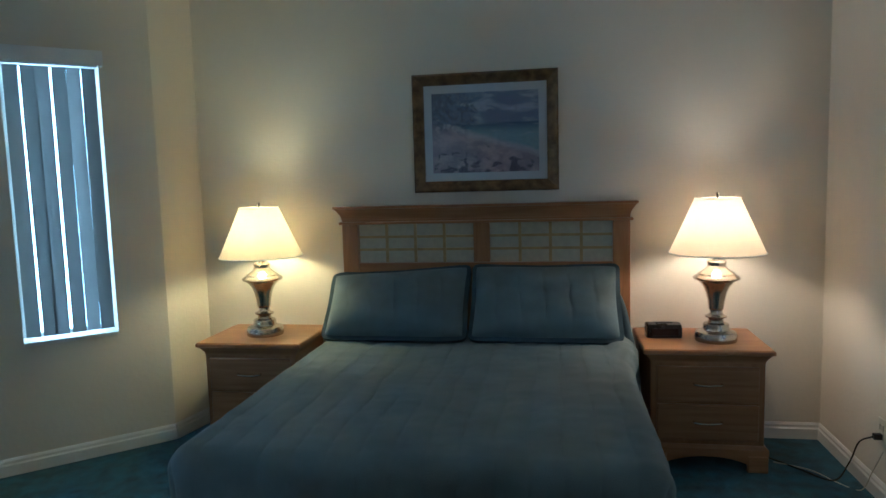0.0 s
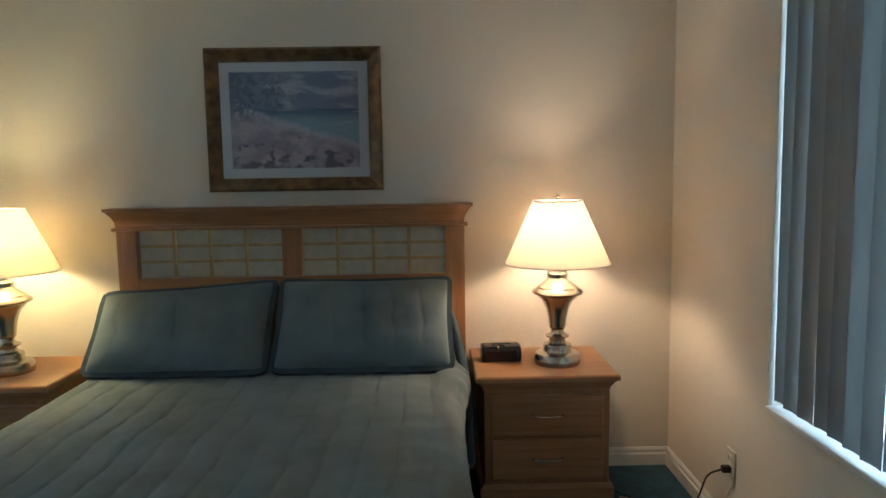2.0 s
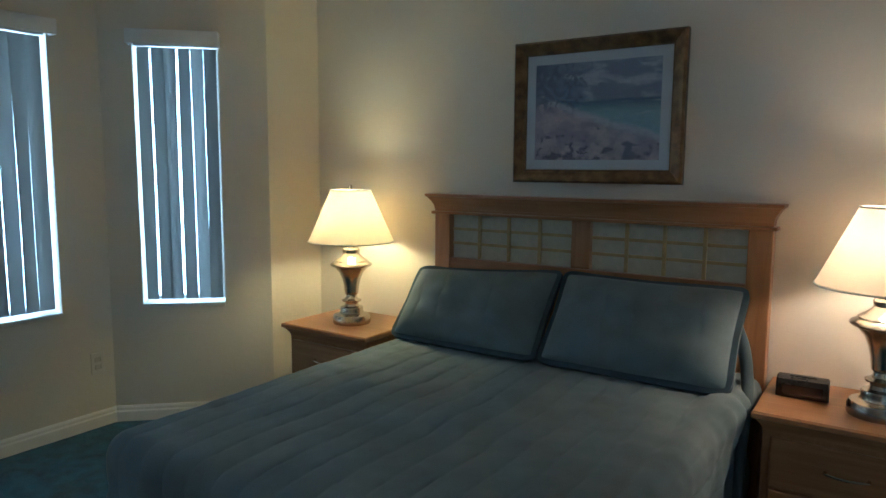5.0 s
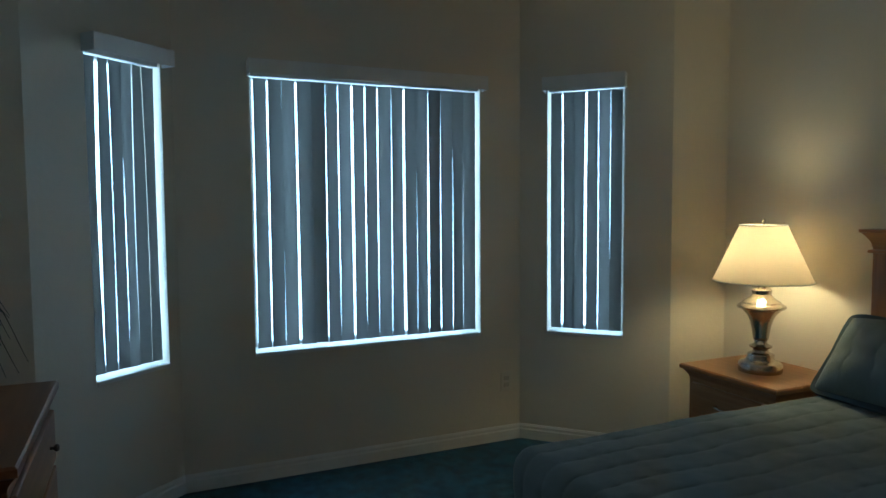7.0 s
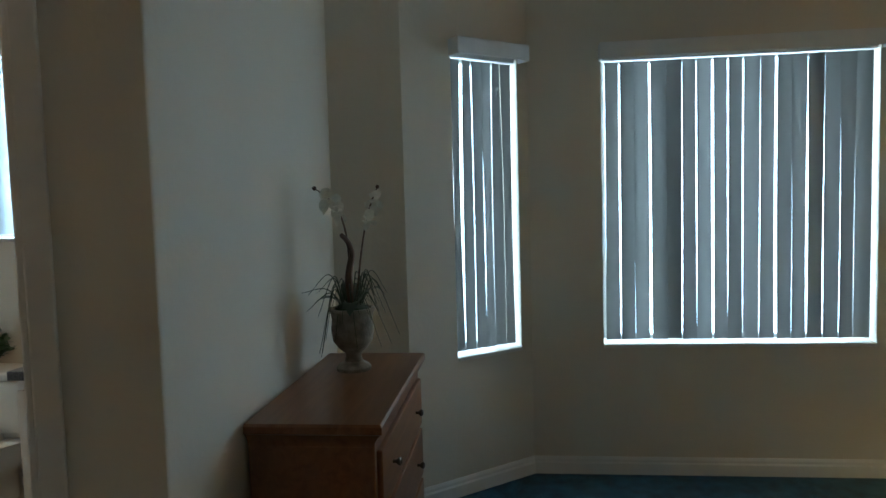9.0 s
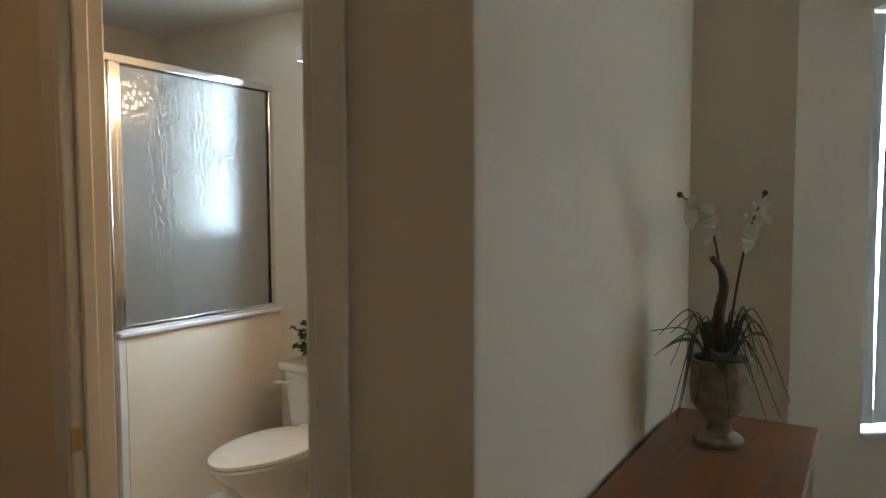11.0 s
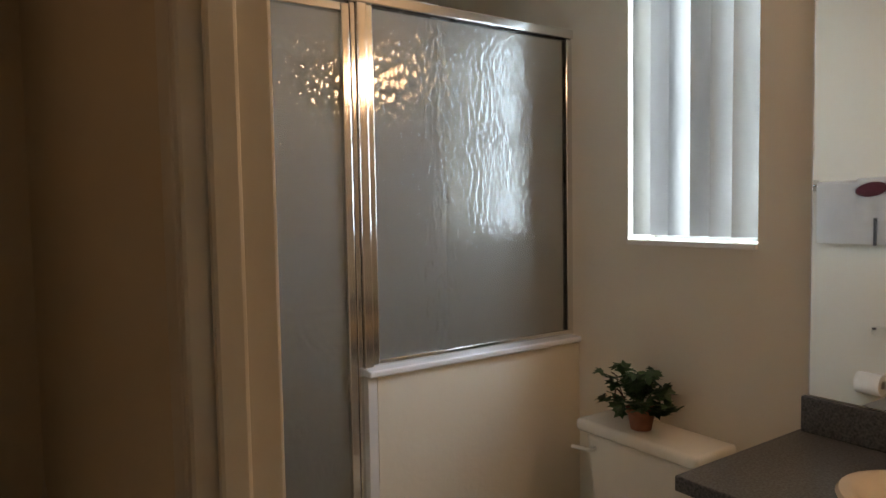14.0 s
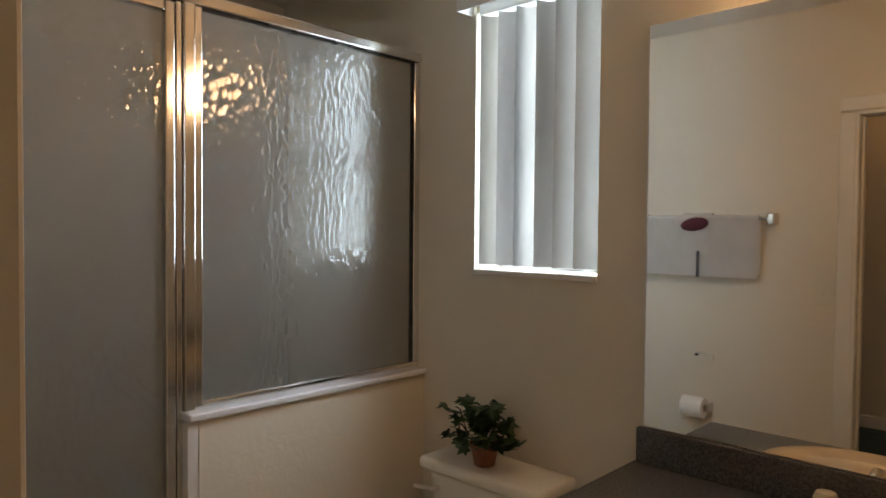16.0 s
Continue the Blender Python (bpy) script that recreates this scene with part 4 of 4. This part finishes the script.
m, n = seg_frame(N_IN, S_IN)
outlet("wall_outlet", m @ Matrix.Translation((N_IN[1] - 2.605, 0, 0.44)), "cream power outlet low on the bay wall")
m, n = seg_frame(*W_E[:2])
outlet("wall_outlet", m @ Matrix.Translation((2.923 - YSO, 0, 0.388)), "cream power outlet with a black plug below the window")
pl = thing("lamp_cord", 1.733, 2.922, 0.368, "black power cord from the outlet to the nightstand", "cord")
part("plug", B(0.0, 0.034, -0.012, 0.012, -0.012, 0.014, 0.004), BLACK, pl)
part("cord", tube(curve3([(0.0, 0.0, 0.0), (-0.05, 0.01, -0.03), (-0.07, 0.05, -0.14), (-0.10, 0.13, -0.26), (-0.19, 0.27, -0.276), (-0.27, 0.38, -0.279), (-0.38, 0.50, -0.279)], 8), 0.0035, 6), CORD, pl, smooth=True)
pc = thing("cable", 1.685, 3.0, F + 0.002, "thin pale cable lying on the carpet by the wall", "cable")
part("wire", tube(curve3([(0.074, -0.115, 0.23), (0.06, -0.06, 0.12), (0.04, 0.0, 0.004), (-0.03, 0.08, 0.002), (-0.10, 0.20, 0.002), (-0.24, 0.28, 0.002)], 8), 0.0026, 6), IVORY, pc, smooth=True)


# ---- bathroom ----
YG = -2.31                     # plane of the shower glass
XP = -1.185                     # post between door and fixed panel
knee = thing("shower_knee_wall", 0, 0, 0, "low cream wall of the shower with a pale marble cap", "low wall")
tagged(knee, kind="structure")
part("wall_core", B(XW, XP - 0.004, YG - 0.055, YG + 0.044, F, 0.945), WALL, knee)
part("cap", B(XW, XP + 0.03, YG - 0.070, YG + 0.060, 0.9455, 0.968, 0.006), MARBLE, knee, "pale marble cap")


def shower():
    t = thing("shower_enclosure", XP, YG, 0, "chrome framed shower enclosure with rain-textured glass", "shower")
    t.matrix_basis = pose(0, 0, 0)
    zt = 2.165

    def bar(name, x0, x1, z0, z1, d=0.018, bev=0.004):
        return part(name, B(x0, x1, YG - d, YG + d, z0, z1, bev, 2), CHROME, t)
    # fixed panel over the low wall
    bar("header_rail", XW + 0.001, XE - 0.001, zt - 0.035, zt, 0.022)
    bar("wall_channel", XW + 0.001, XW + 0.033, 0.99, zt - 0.036, 0.014)
    bar("sill_rail", XW + 0.001, XP - 0.03, 0.969, 0.991, 0.016)
    bar("post", XP - 0.03, XP - 0.004, 0.969, zt - 0.036, 0.018)
    part("gasket", B(XW + 0.033, XW + 0.040, YG - 0.006, YG + 0.012, 0.992, zt - 0.037), BLACK, t)
    part("gasket", B(XW + 0.041, XP - 0.031, YG - 0.006, YG + 0.012, zt - 0.042, zt - 0.037), BLACK, t)
    part("fixed_panel", B(XW + 0.034, XP - 0.031, YG - 0.003, YG + 0.003, 0.99, zt - 0.037), RAINGLASS, t, "rain-textured fixed glass")
    # door side
    bar("post", XP + 0.031, XP + 0.050, F + 0.10, zt - 0.036, 0.018)
    part("post", B(XP - 0.003, XP + 0.0305, YG - 0.010, YG + 0.030, 0.97, zt - 0.036, 0.004), CHROME, t)
    part("wall_jamb", B(XP - 0.0035, XP + 0.0305, YG - 0.054, YG + 0.043, F + 0.10, 0.944, 0.003), ALU, t, "grey metal end channel")
    x0, x1 = XP + 0.054, XE - 0.03
    d = thing("door", 0, 0, 0, "", "")
    d.parent = t
    for k in ("label", "category"):
        if k in d:
            del d[k]
    for a in ((x0, x0 + 0.028, F + 0.11, zt - 0.045), (x1 - 0.028, x1, F + 0.11, zt - 0.045), (x0 + 0.0285, x1 - 0.0285, F + 0.11, F + 0.138), (x0 + 0.0285, x1 - 0.0285, zt - 0.073, zt - 0.045)):
        part("door_rail", B(a[0], a[1], YG - 0.006, YG + 0.024, a[2], a[3], 0.004), CHROME, d)
    part("door_glass", B(x0 + 0.026, x1 - 0.026, YG + 0.004, YG + 0.010, F + 0.136, zt - 0.071), RAINGLASS, d, "rain-textured glass")
    bar("wall_channel", XE - 0.026, XE - 0.001, F + 0.10, zt - 0.036, 0.016)
    part("curb", B(XP + 0.021, XE - 0.001, YG - 0.06, YG + 0.06, F + 0.007, F + 0.099, 0.01), MARBLE, t, "pale marble curb")


shower()
surround = mat("shower_wall", (0.66, 0.64, 0.60), 0.3, vary=0.04, scale=3)
tagged(obj("shower_wall_panel", B(XW + 0.001, XE - 0.001, -3.22, -3.205, F + 0.01, 2.2), surround), "pale grey wall panel inside the shower", "wall panel", kind="structure")


def toilet(x, y):
    """Tank against the wall at -x, bowl towards +x."""
    t = thing("toilet", x, y, 0.006, "white porcelain toilet with its lid closed", "toilet")
    t.matrix_basis = pose(x, y, 0.006)

    def ring(cx, rx, ry, z, k=40, egg=0.0):
        pts = []
        if cx > 0.4:
            cx, rx = cx + 0.015, rx * 1.04
        for i in range(k):
            a = 2 * math.pi * i / k
            c, s = math.cos(a), math.sin(a)
            pts.append((cx + rx * c * (1 + egg * (c > 0)), ry * s * (1 - 0.10 * c), z))
        return pts

    def loft(rings, cap=True):
        bm = bmesh.new()
        rr = [[bm.verts.new(p) for p in q] for q in rings]
        for a, b in zip(rr, rr[1:]):
            for i in range(len(a)):
                j = (i + 1) % len(a)
                bm.faces.new((a[i], a[j], b[j], b[i]))
        bm.faces.new(rr[0])
        bm.faces.new(rr[-1])
        return bm
    part("bowl", loft([ring(0.44, 0.20, 0.115, F), ring(0.44, 0.20, 0.115, F + 0.025), ring(0.43, 0.17, 0.095, F + 0.07), ring(0.45, 0.17, 0.10, 0.22), ring(0.49, 0.22, 0.15, 0.30), ring(0.51, 0.265, 0.178, 0.365),
                       ring(0.515, 0.275, 0.185, 0.392)]), PORCELAIN, t, smooth=True)
    part("pedestal", loft([ring(0.22, 0.16, 0.10, F), ring(0.22, 0.16, 0.10, 0.22), ring(0.20, 0.17, 0.17, 0.34), ring(0.20, 0.18, 0.19, 0.388)]), PORCELAIN, t, smooth=True)
    part("seat", loft([ring(0.515, 0.278, 0.186, 0.394), ring(0.515, 0.284, 0.190, 0.400), ring(0.515, 0.280, 0.188, 0.412)]), PORCELAIN, t, smooth=True)
    part("lid", loft([ring(0.512, 0.280, 0.188, 0.4145), ring(0.512, 0.286, 0.192, 0.420), ring(0.512, 0.284, 0.190, 0.432), ring(0.51, 0.24, 0.155, 0.440), ring(0.50, 0.10, 0.06, 0.443)]), PORCELAIN, t, smooth=True)
    part("hinge_block", B(0.20, 0.26, -0.09, 0.09, 0.394, 0.432, 0.008), PORCELAIN, t)
    tk = part("tank", sweep_rect([(0.02, 0.175, -0.195, 0.195, 0.388), (0.015, 0.185, -0.205, 0.205, 0.42), (0.012, 0.198, -0.225, 0.225, 0.675)]), PORCELAIN, t)
    bv = tk.modifiers.new("round", "BEVEL")
    bv.width, bv.segments = 0.018, 3
    part("tank_lid", B(0.004, 0.216, -0.258, 0.245, 0.677, 0.722, 0.017, 4), PORCELAIN, t, smooth=True)
    h = part("flush_handle", tube(curve3([(0.198, -0.178, 0.628), (0.222, -0.178, 0.628), (0.226, -0.198, 0.626), (0.224, -0.262, 0.618)], 6), 0.0075, 8), PORCELAIN, t, "white lever", True)


toilet(XW + 0.006, -1.815)


def ivy(x, y, z):
    t = thing("ivy_plant", x, y, z, "small green ivy in a terracotta pot on the toilet tank", "plant")
    part("pot", lathe([(0.001, 0), (0.034, 0), (0.045, 0.055), (0.050, 0.056), (0.050, 0.072), (0.043, 0.072), (0.040, 0.060), (0.001, 0.058)], 28), TERRA, t, "terracotta pot", True)
    r = random.Random(3)
    leaves = []
    for s in range(30):
        a, el = r.uniform(0, 6.283), r.uniform(0.1, 1.4)
        L = r.uniform(0.085, 0.17)
        c = Vector((math.cos(a) * math.cos(el) * L * 1.1, math.sin(a) * math.cos(el) * L * 1.1, 0.07 + math.sin(el) * L))
        mid = Vector((c.x * 0.5, c.y * 0.5, 0.06 + (c.z - 0.06) * 0.75))
        part("vine", tube(curve3([(0, 0, 0.06), mid, c], 4), 0.0014, 5), LEAF, t)
        for k in range(5):
            p = mid.lerp(c, k / 4) + Vector((r.uniform(-0.015, 0.015), r.uniform(-0.015, 0.015), r.uniform(-0.02, 0.01)))
            leaves.append((p, a + r.uniform(-0.9, 0.9), r.uniform(-0.9, 0.5), r.uniform(0.022, 0.036)))
    out = [(0, 0), (0.5, -0.25), (1.0, -0.15), (0.75, 0.25), (0.9, 0.75), (0.35, 0.65), (0, 1.35), (-0.35, 0.65), (-0.9, 0.75), (-0.75, 0.25), (-1.0, -0.15), (-0.5, -0.25)]
    bm = bmesh.new()
    c = bm.verts.new((0, 0.4, 0.12))
    vs = [bm.verts.new((u, v, 0.05 * abs(u))) for u, v in out]
    for i in range(len(vs)):
        bm.faces.new((c, vs[i], vs[(i + 1) % len(vs)]))
    bmesh.ops.solidify(bm, geom=bm.faces[:], thickness=0.03)
    me = bpy.data.meshes.new("leaf")
    bm.to_mesh(me)
    bm.free()
    me.materials.append(LEAF)
    for p, a, tilt, s in leaves:
        lf = new("leaf", me)
        lf.parent = t
        lf.matrix_basis = Matrix.Translation(p) @ Euler((tilt, r.uniform(-0.5, 0.5), a - math.pi / 2)).to_matrix().to_4x4() @ Matrix.Diagonal((s, s, s, 1))
    part("tendril", tube(curve3([(0.02, -0.05, 0.09), (0.02, -0.085, 0.12), (0.015, -0.10, 0.10), (0.02, -0.105, 0.05)], 6), 0.0028, 6), STEM, t)
    part("tendril", tube(curve3([(0.02, -0.06, 0.10), (0.015, -0.085, 0.14), (0.012, -0.10, 0.165), (0.0, -0.13, 0.167), (0.03, -0.075, 0.169)], 6), 0.0018, 5), STEM, t)


ivy(XW + 0.135, -1.85, 0.729)


def vanity():
    y0, y1, x1 = -1.387, -0.185, -1.524
    t = thing("vanity_cabinet", 0, 0, 0, "white bathroom vanity cabinet with panelled doors", "cabinet")
    part("body", B(XW + 0.002, x1 - 0.03, y0 + 0.02, y1, F + 0.085, 0.783, 0.002), CABINET, t)
    part("toe_kick", B(XW + 0.002, x1 - 0.10, y0 + 0.02, y1, F + 0.007, F + 0.084), CABINET, t)
    n = 2
    for k in range(n):
        a = y0 + 0.03 + (y1 - y0 - 0.04) * k / n
        b = a + (y1 - y0 - 0.04) / n - 0.012
        d = part("door", B(x1 - 0.029, x1 - 0.012, a, b, 0.20, 0.74, 0.003), CABINET, t)
        part("raised_panel", B(x1 - 0.013, x1 - 0.006, a + 0.055, b - 0.055, 0.26, 0.68, 0.006, 3), CABINET, d)
    c = thing("vanity_counter", 0, 0, 0, "dark grey laminate countertop with a backsplash", "countertop")
    sx, sy = -1.80, -0.86
    part("worktop", B(XW + 0.001, x1, y0, y1, 0.785, 0.824, 0.004), COUNTER, c)
    part("backsplash", B(XW + 0.001, XW + 0.022, y0 + 0.014, y1, 0.8245, 0.928, 0.003), COUNTER, c)
    s = thing("basin", sx, sy, 0.824, "oval bisque drop-in basin set in the counter", "basin")
    prof = [(0.262, 0.0), (0.265, 0.010), (0.258, 0.020), (0.240, 0.024), (0.222, 0.018), (0.205, 0.006), (0.19, 0.003), (0.12, 0.0028), (0.03, 0.0025), (0.001, 0.0025)]
    bm = lathe(prof, 56)
    bmesh.ops.scale(bm, vec=(0.80, 1.0, 1.0), verts=bm.verts)
    part("bowl", bm, BISQUE, s, smooth=True)
    f = thing("faucet", XW + 0.085, sy + 0.06, 0.8245, "chrome basin faucet with clear knobs", "faucet")
    part("plate", B(-0.025, 0.025, -0.085, 0.085, 0, 0.018, 0.007), CHROME, f)
    part("spout", tube(curve3([(0, 0, 0.018), (0.01, 0, 0.06), (0.06, 0, 0.075), (0.105, 0, 0.062)], 6), 0.012, 10), CHROME, f, smooth=True)
    for y in (-0.06, 0.06):
        part("knob", lathe([(0.001, 0.018), (0.012, 0.02), (0.012, 0.032), (0.026, 0.038), (0.028, 0.055), (0.022, 0.070), (0.001, 0.073)], 10, pose(0, y, 0)), mat("clear_acrylic", (0.75, 0.70, 0.62), 0.12), f, "faceted clear knob")


vanity()
mir = thing("wall_mirror", 0, 0, 0, "large frameless mirror above the vanity", "mirror")
part("silvered_glass", B(XW + 0.001, XW + 0.007, -1.356, -0.185, 0.932, 2.085), MIRROR, mir)
part("edge", B(XW + 0.001, XW + 0.009, -1.360, -1.3565, 0.932, 2.085), ALU, mir)

vl = thing("vanity_light", XW, -0.86, 2.2, "chrome bar light with round bulbs above the mirror", "wall light")
part("back_plate", B(0.002, 0.03, -0.29, 0.29, -0.055, 0.055, 0.006), CHROME, vl)
for k in range(4):
    y = -0.21 + 0.14 * k
    bm = bmesh.new()
    bmesh.ops.create_uvsphere(bm, u_segments=20, v_segments=12, radius=0.045, matrix=Matrix.Translation((0.085, y, 0)))
    part("globe_bulb", bm, BULB, vl, "lit round bulb", True)
    part("socket", lathe([(0.02, 0), (0.02, 0.02)], 16, pose(0.029, y, 0, 0, 90, 0)), CHROME, vl)
L = new("vanity_lamp", bpy.data.lights.new("vanity_lamp", "AREA"))
L.data.shape, L.data.size, L.data.size_y = "RECTANGLE", 0.5, 0.09
L.data.energy, L.data.color = VANITY_W, (1.0, 0.72, 0.42)
L.matrix_world = look((XW + 0.14, -0.86, 2.2), (XW + 1.4, -1.1, 1.6))

# towels on the inner face of the door wall
RAIL = 1.562
tr = thing("towel_rail", XE, -1.85, RAIL, "chrome towel rail on the bathroom wall", "towel rail")
part("bar", tube([(-0.06, -0.33, 0), (-0.06, 0.33, 0)], 0.008, 10), CHROME, tr, smooth=True)
for y in (-0.33, 0.33):
    part("bracket", B(-0.075, -0.002, y - 0.02, y + 0.02, -0.03, 0.03, 0.008), CHROME, tr)


def towel(name, y0, y1, z0, d1, material, label):
    bm = bmesh.new()
    n, k = 12, 10
    rows = []
    for i in range(n + 1):
        a = math.pi * i / n
        rows.append((XE - 0.06 - d1 * math.cos(a), RAIL + d1 * math.sin(a)))
    rows = [(rows[0][0], z0)] + [(rows[0][0], z0 + (RAIL - z0) * q / 5) for q in range(1, 5)] + rows + [(rows[-1][0], RAIL - (RAIL - z0 - 0.02) * q / 5) for q in range(1, 6)]
    g = [[bm.verts.new((x + 0.003 * math.sin(j * 1.3 + z * 6), y0 + (y1 - y0) * j / k, z)) for j in range(k + 1)] for x, z in rows]
    for a, b in zip(g, g[1:]):
        for j in range(k):
            bm.faces.new((a[j], a[j + 1], b[j + 1], b[j]))
    bmesh.ops.solidify(bm, geom=bm.faces[:], thickness=0.008)
    ob = obj(name, bm, material, True)
    return tagged(ob, label, "towel")


towel("bath_towel", -2.14, -1.572, 1.272, 0.018, TOWEL, "white bath towel folded over the rail")
towel("hand_towel", -1.948, -1.796, 1.385, 0.030, TOWEL, "small white hand towel over the bath towel")
bm = bmesh.new()
bmesh.ops.create_uvsphere(bm, u_segments=24, v_segments=14, radius=1.0, matrix=pose(XE - 0.106, -1.872, 1.535, 8, 0, 0) @ Matrix.Diagonal((0.013, 0.072, 0.034, 1)))
tagged(obj("ribbon", B(XE - 0.096, XE - 0.090, -1.866, -1.850, 1.268, 1.40, 0.002), COUNTER), "dark grey ribbon hanging below the hand towel", "ribbon")
tagged(obj("wash_cloth", bm, MAROON, True), "rolled maroon wash cloth tucked on the towels", "cloth")
tp = thing("paper_holder", XE, -1.873, 0.60, "white toilet paper roll on a small wall holder", "paper holder")
part("roll", lathe([(0.02, -0.055), (0.052, -0.055), (0.052, 0.055), (0.02, 0.055)], 24, pose(-0.07, 0, 0, 90, 0, 0)), TOWEL, tp, smooth=True)
part("bracket", B(-0.075, -0.001, -0.075, -0.062, -0.02, 0.02, 0.004), CHROME, tp)
part("bracket", B(-0.075, -0.001, 0.062, 0.075, -0.02, 0.02, 0.004), CHROME, tp)
sw = thing("light_switch", XE, -1.285, 1.222, "cream double light switch by the doorway", "switch")
part("plate", B(-0.004, -0.0005, -0.058, 0.058, -0.058, 0.058, 0.0015), IVORY, sw)
for y in (-0.024, 0.024):
    part("toggle", B(-0.008, -0.004, y - 0.005, y + 0.005, -0.011, 0.011, 0.002), IVORY, sw)
hk = thing("wall_hook", XE, -1.85, 0.85, "small white plastic wall plate with a dark peg", "wall hook")
part("plate", B(-0.012, -0.0005, -0.05, 0.05, -0.022, 0.022, 0.004), IVORY, hk)
part("peg", B(-0.03, -0.012, -0.042, -0.026, 0.006, 0.016, 0.003), BLACK, hk, "dark peg")

# ---- unseen ceiling light over the bedroom's south end, added to warm the east-facing walls ----
cl = thing("unseen_ceiling_light", 1.1, -1.4, TOP, "assumed ceiling light out of view, added for the walls' warm light", "ceiling light")
part("base", lathe([(0.001, 0.0), (0.15, 0.0), (0.155, -0.012), (0.15, -0.03), (0.14, -0.034), (0.001, -0.034)], 40), PEWTER, cl, smooth=True)
part("dome", lathe([(0.138, -0.036), (0.132, -0.07), (0.108, -0.098), (0.065, -0.115), (0.001, -0.12)], 40), emitter("lit_dome", (1.0, 0.66, 0.34), 2.0), cl, "glowing dome of the assumed light", True)
L = new("unseen_warm_lamp", bpy.data.lights.new("unseen_warm_lamp", "POINT"))
L.data.energy, L.data.color, L.data.shadow_soft_size = UNSEEN_LAMP_W, (1.0, 0.62, 0.30), 0.12
L.location = (1.1, -1.4, TOP - 0.27)
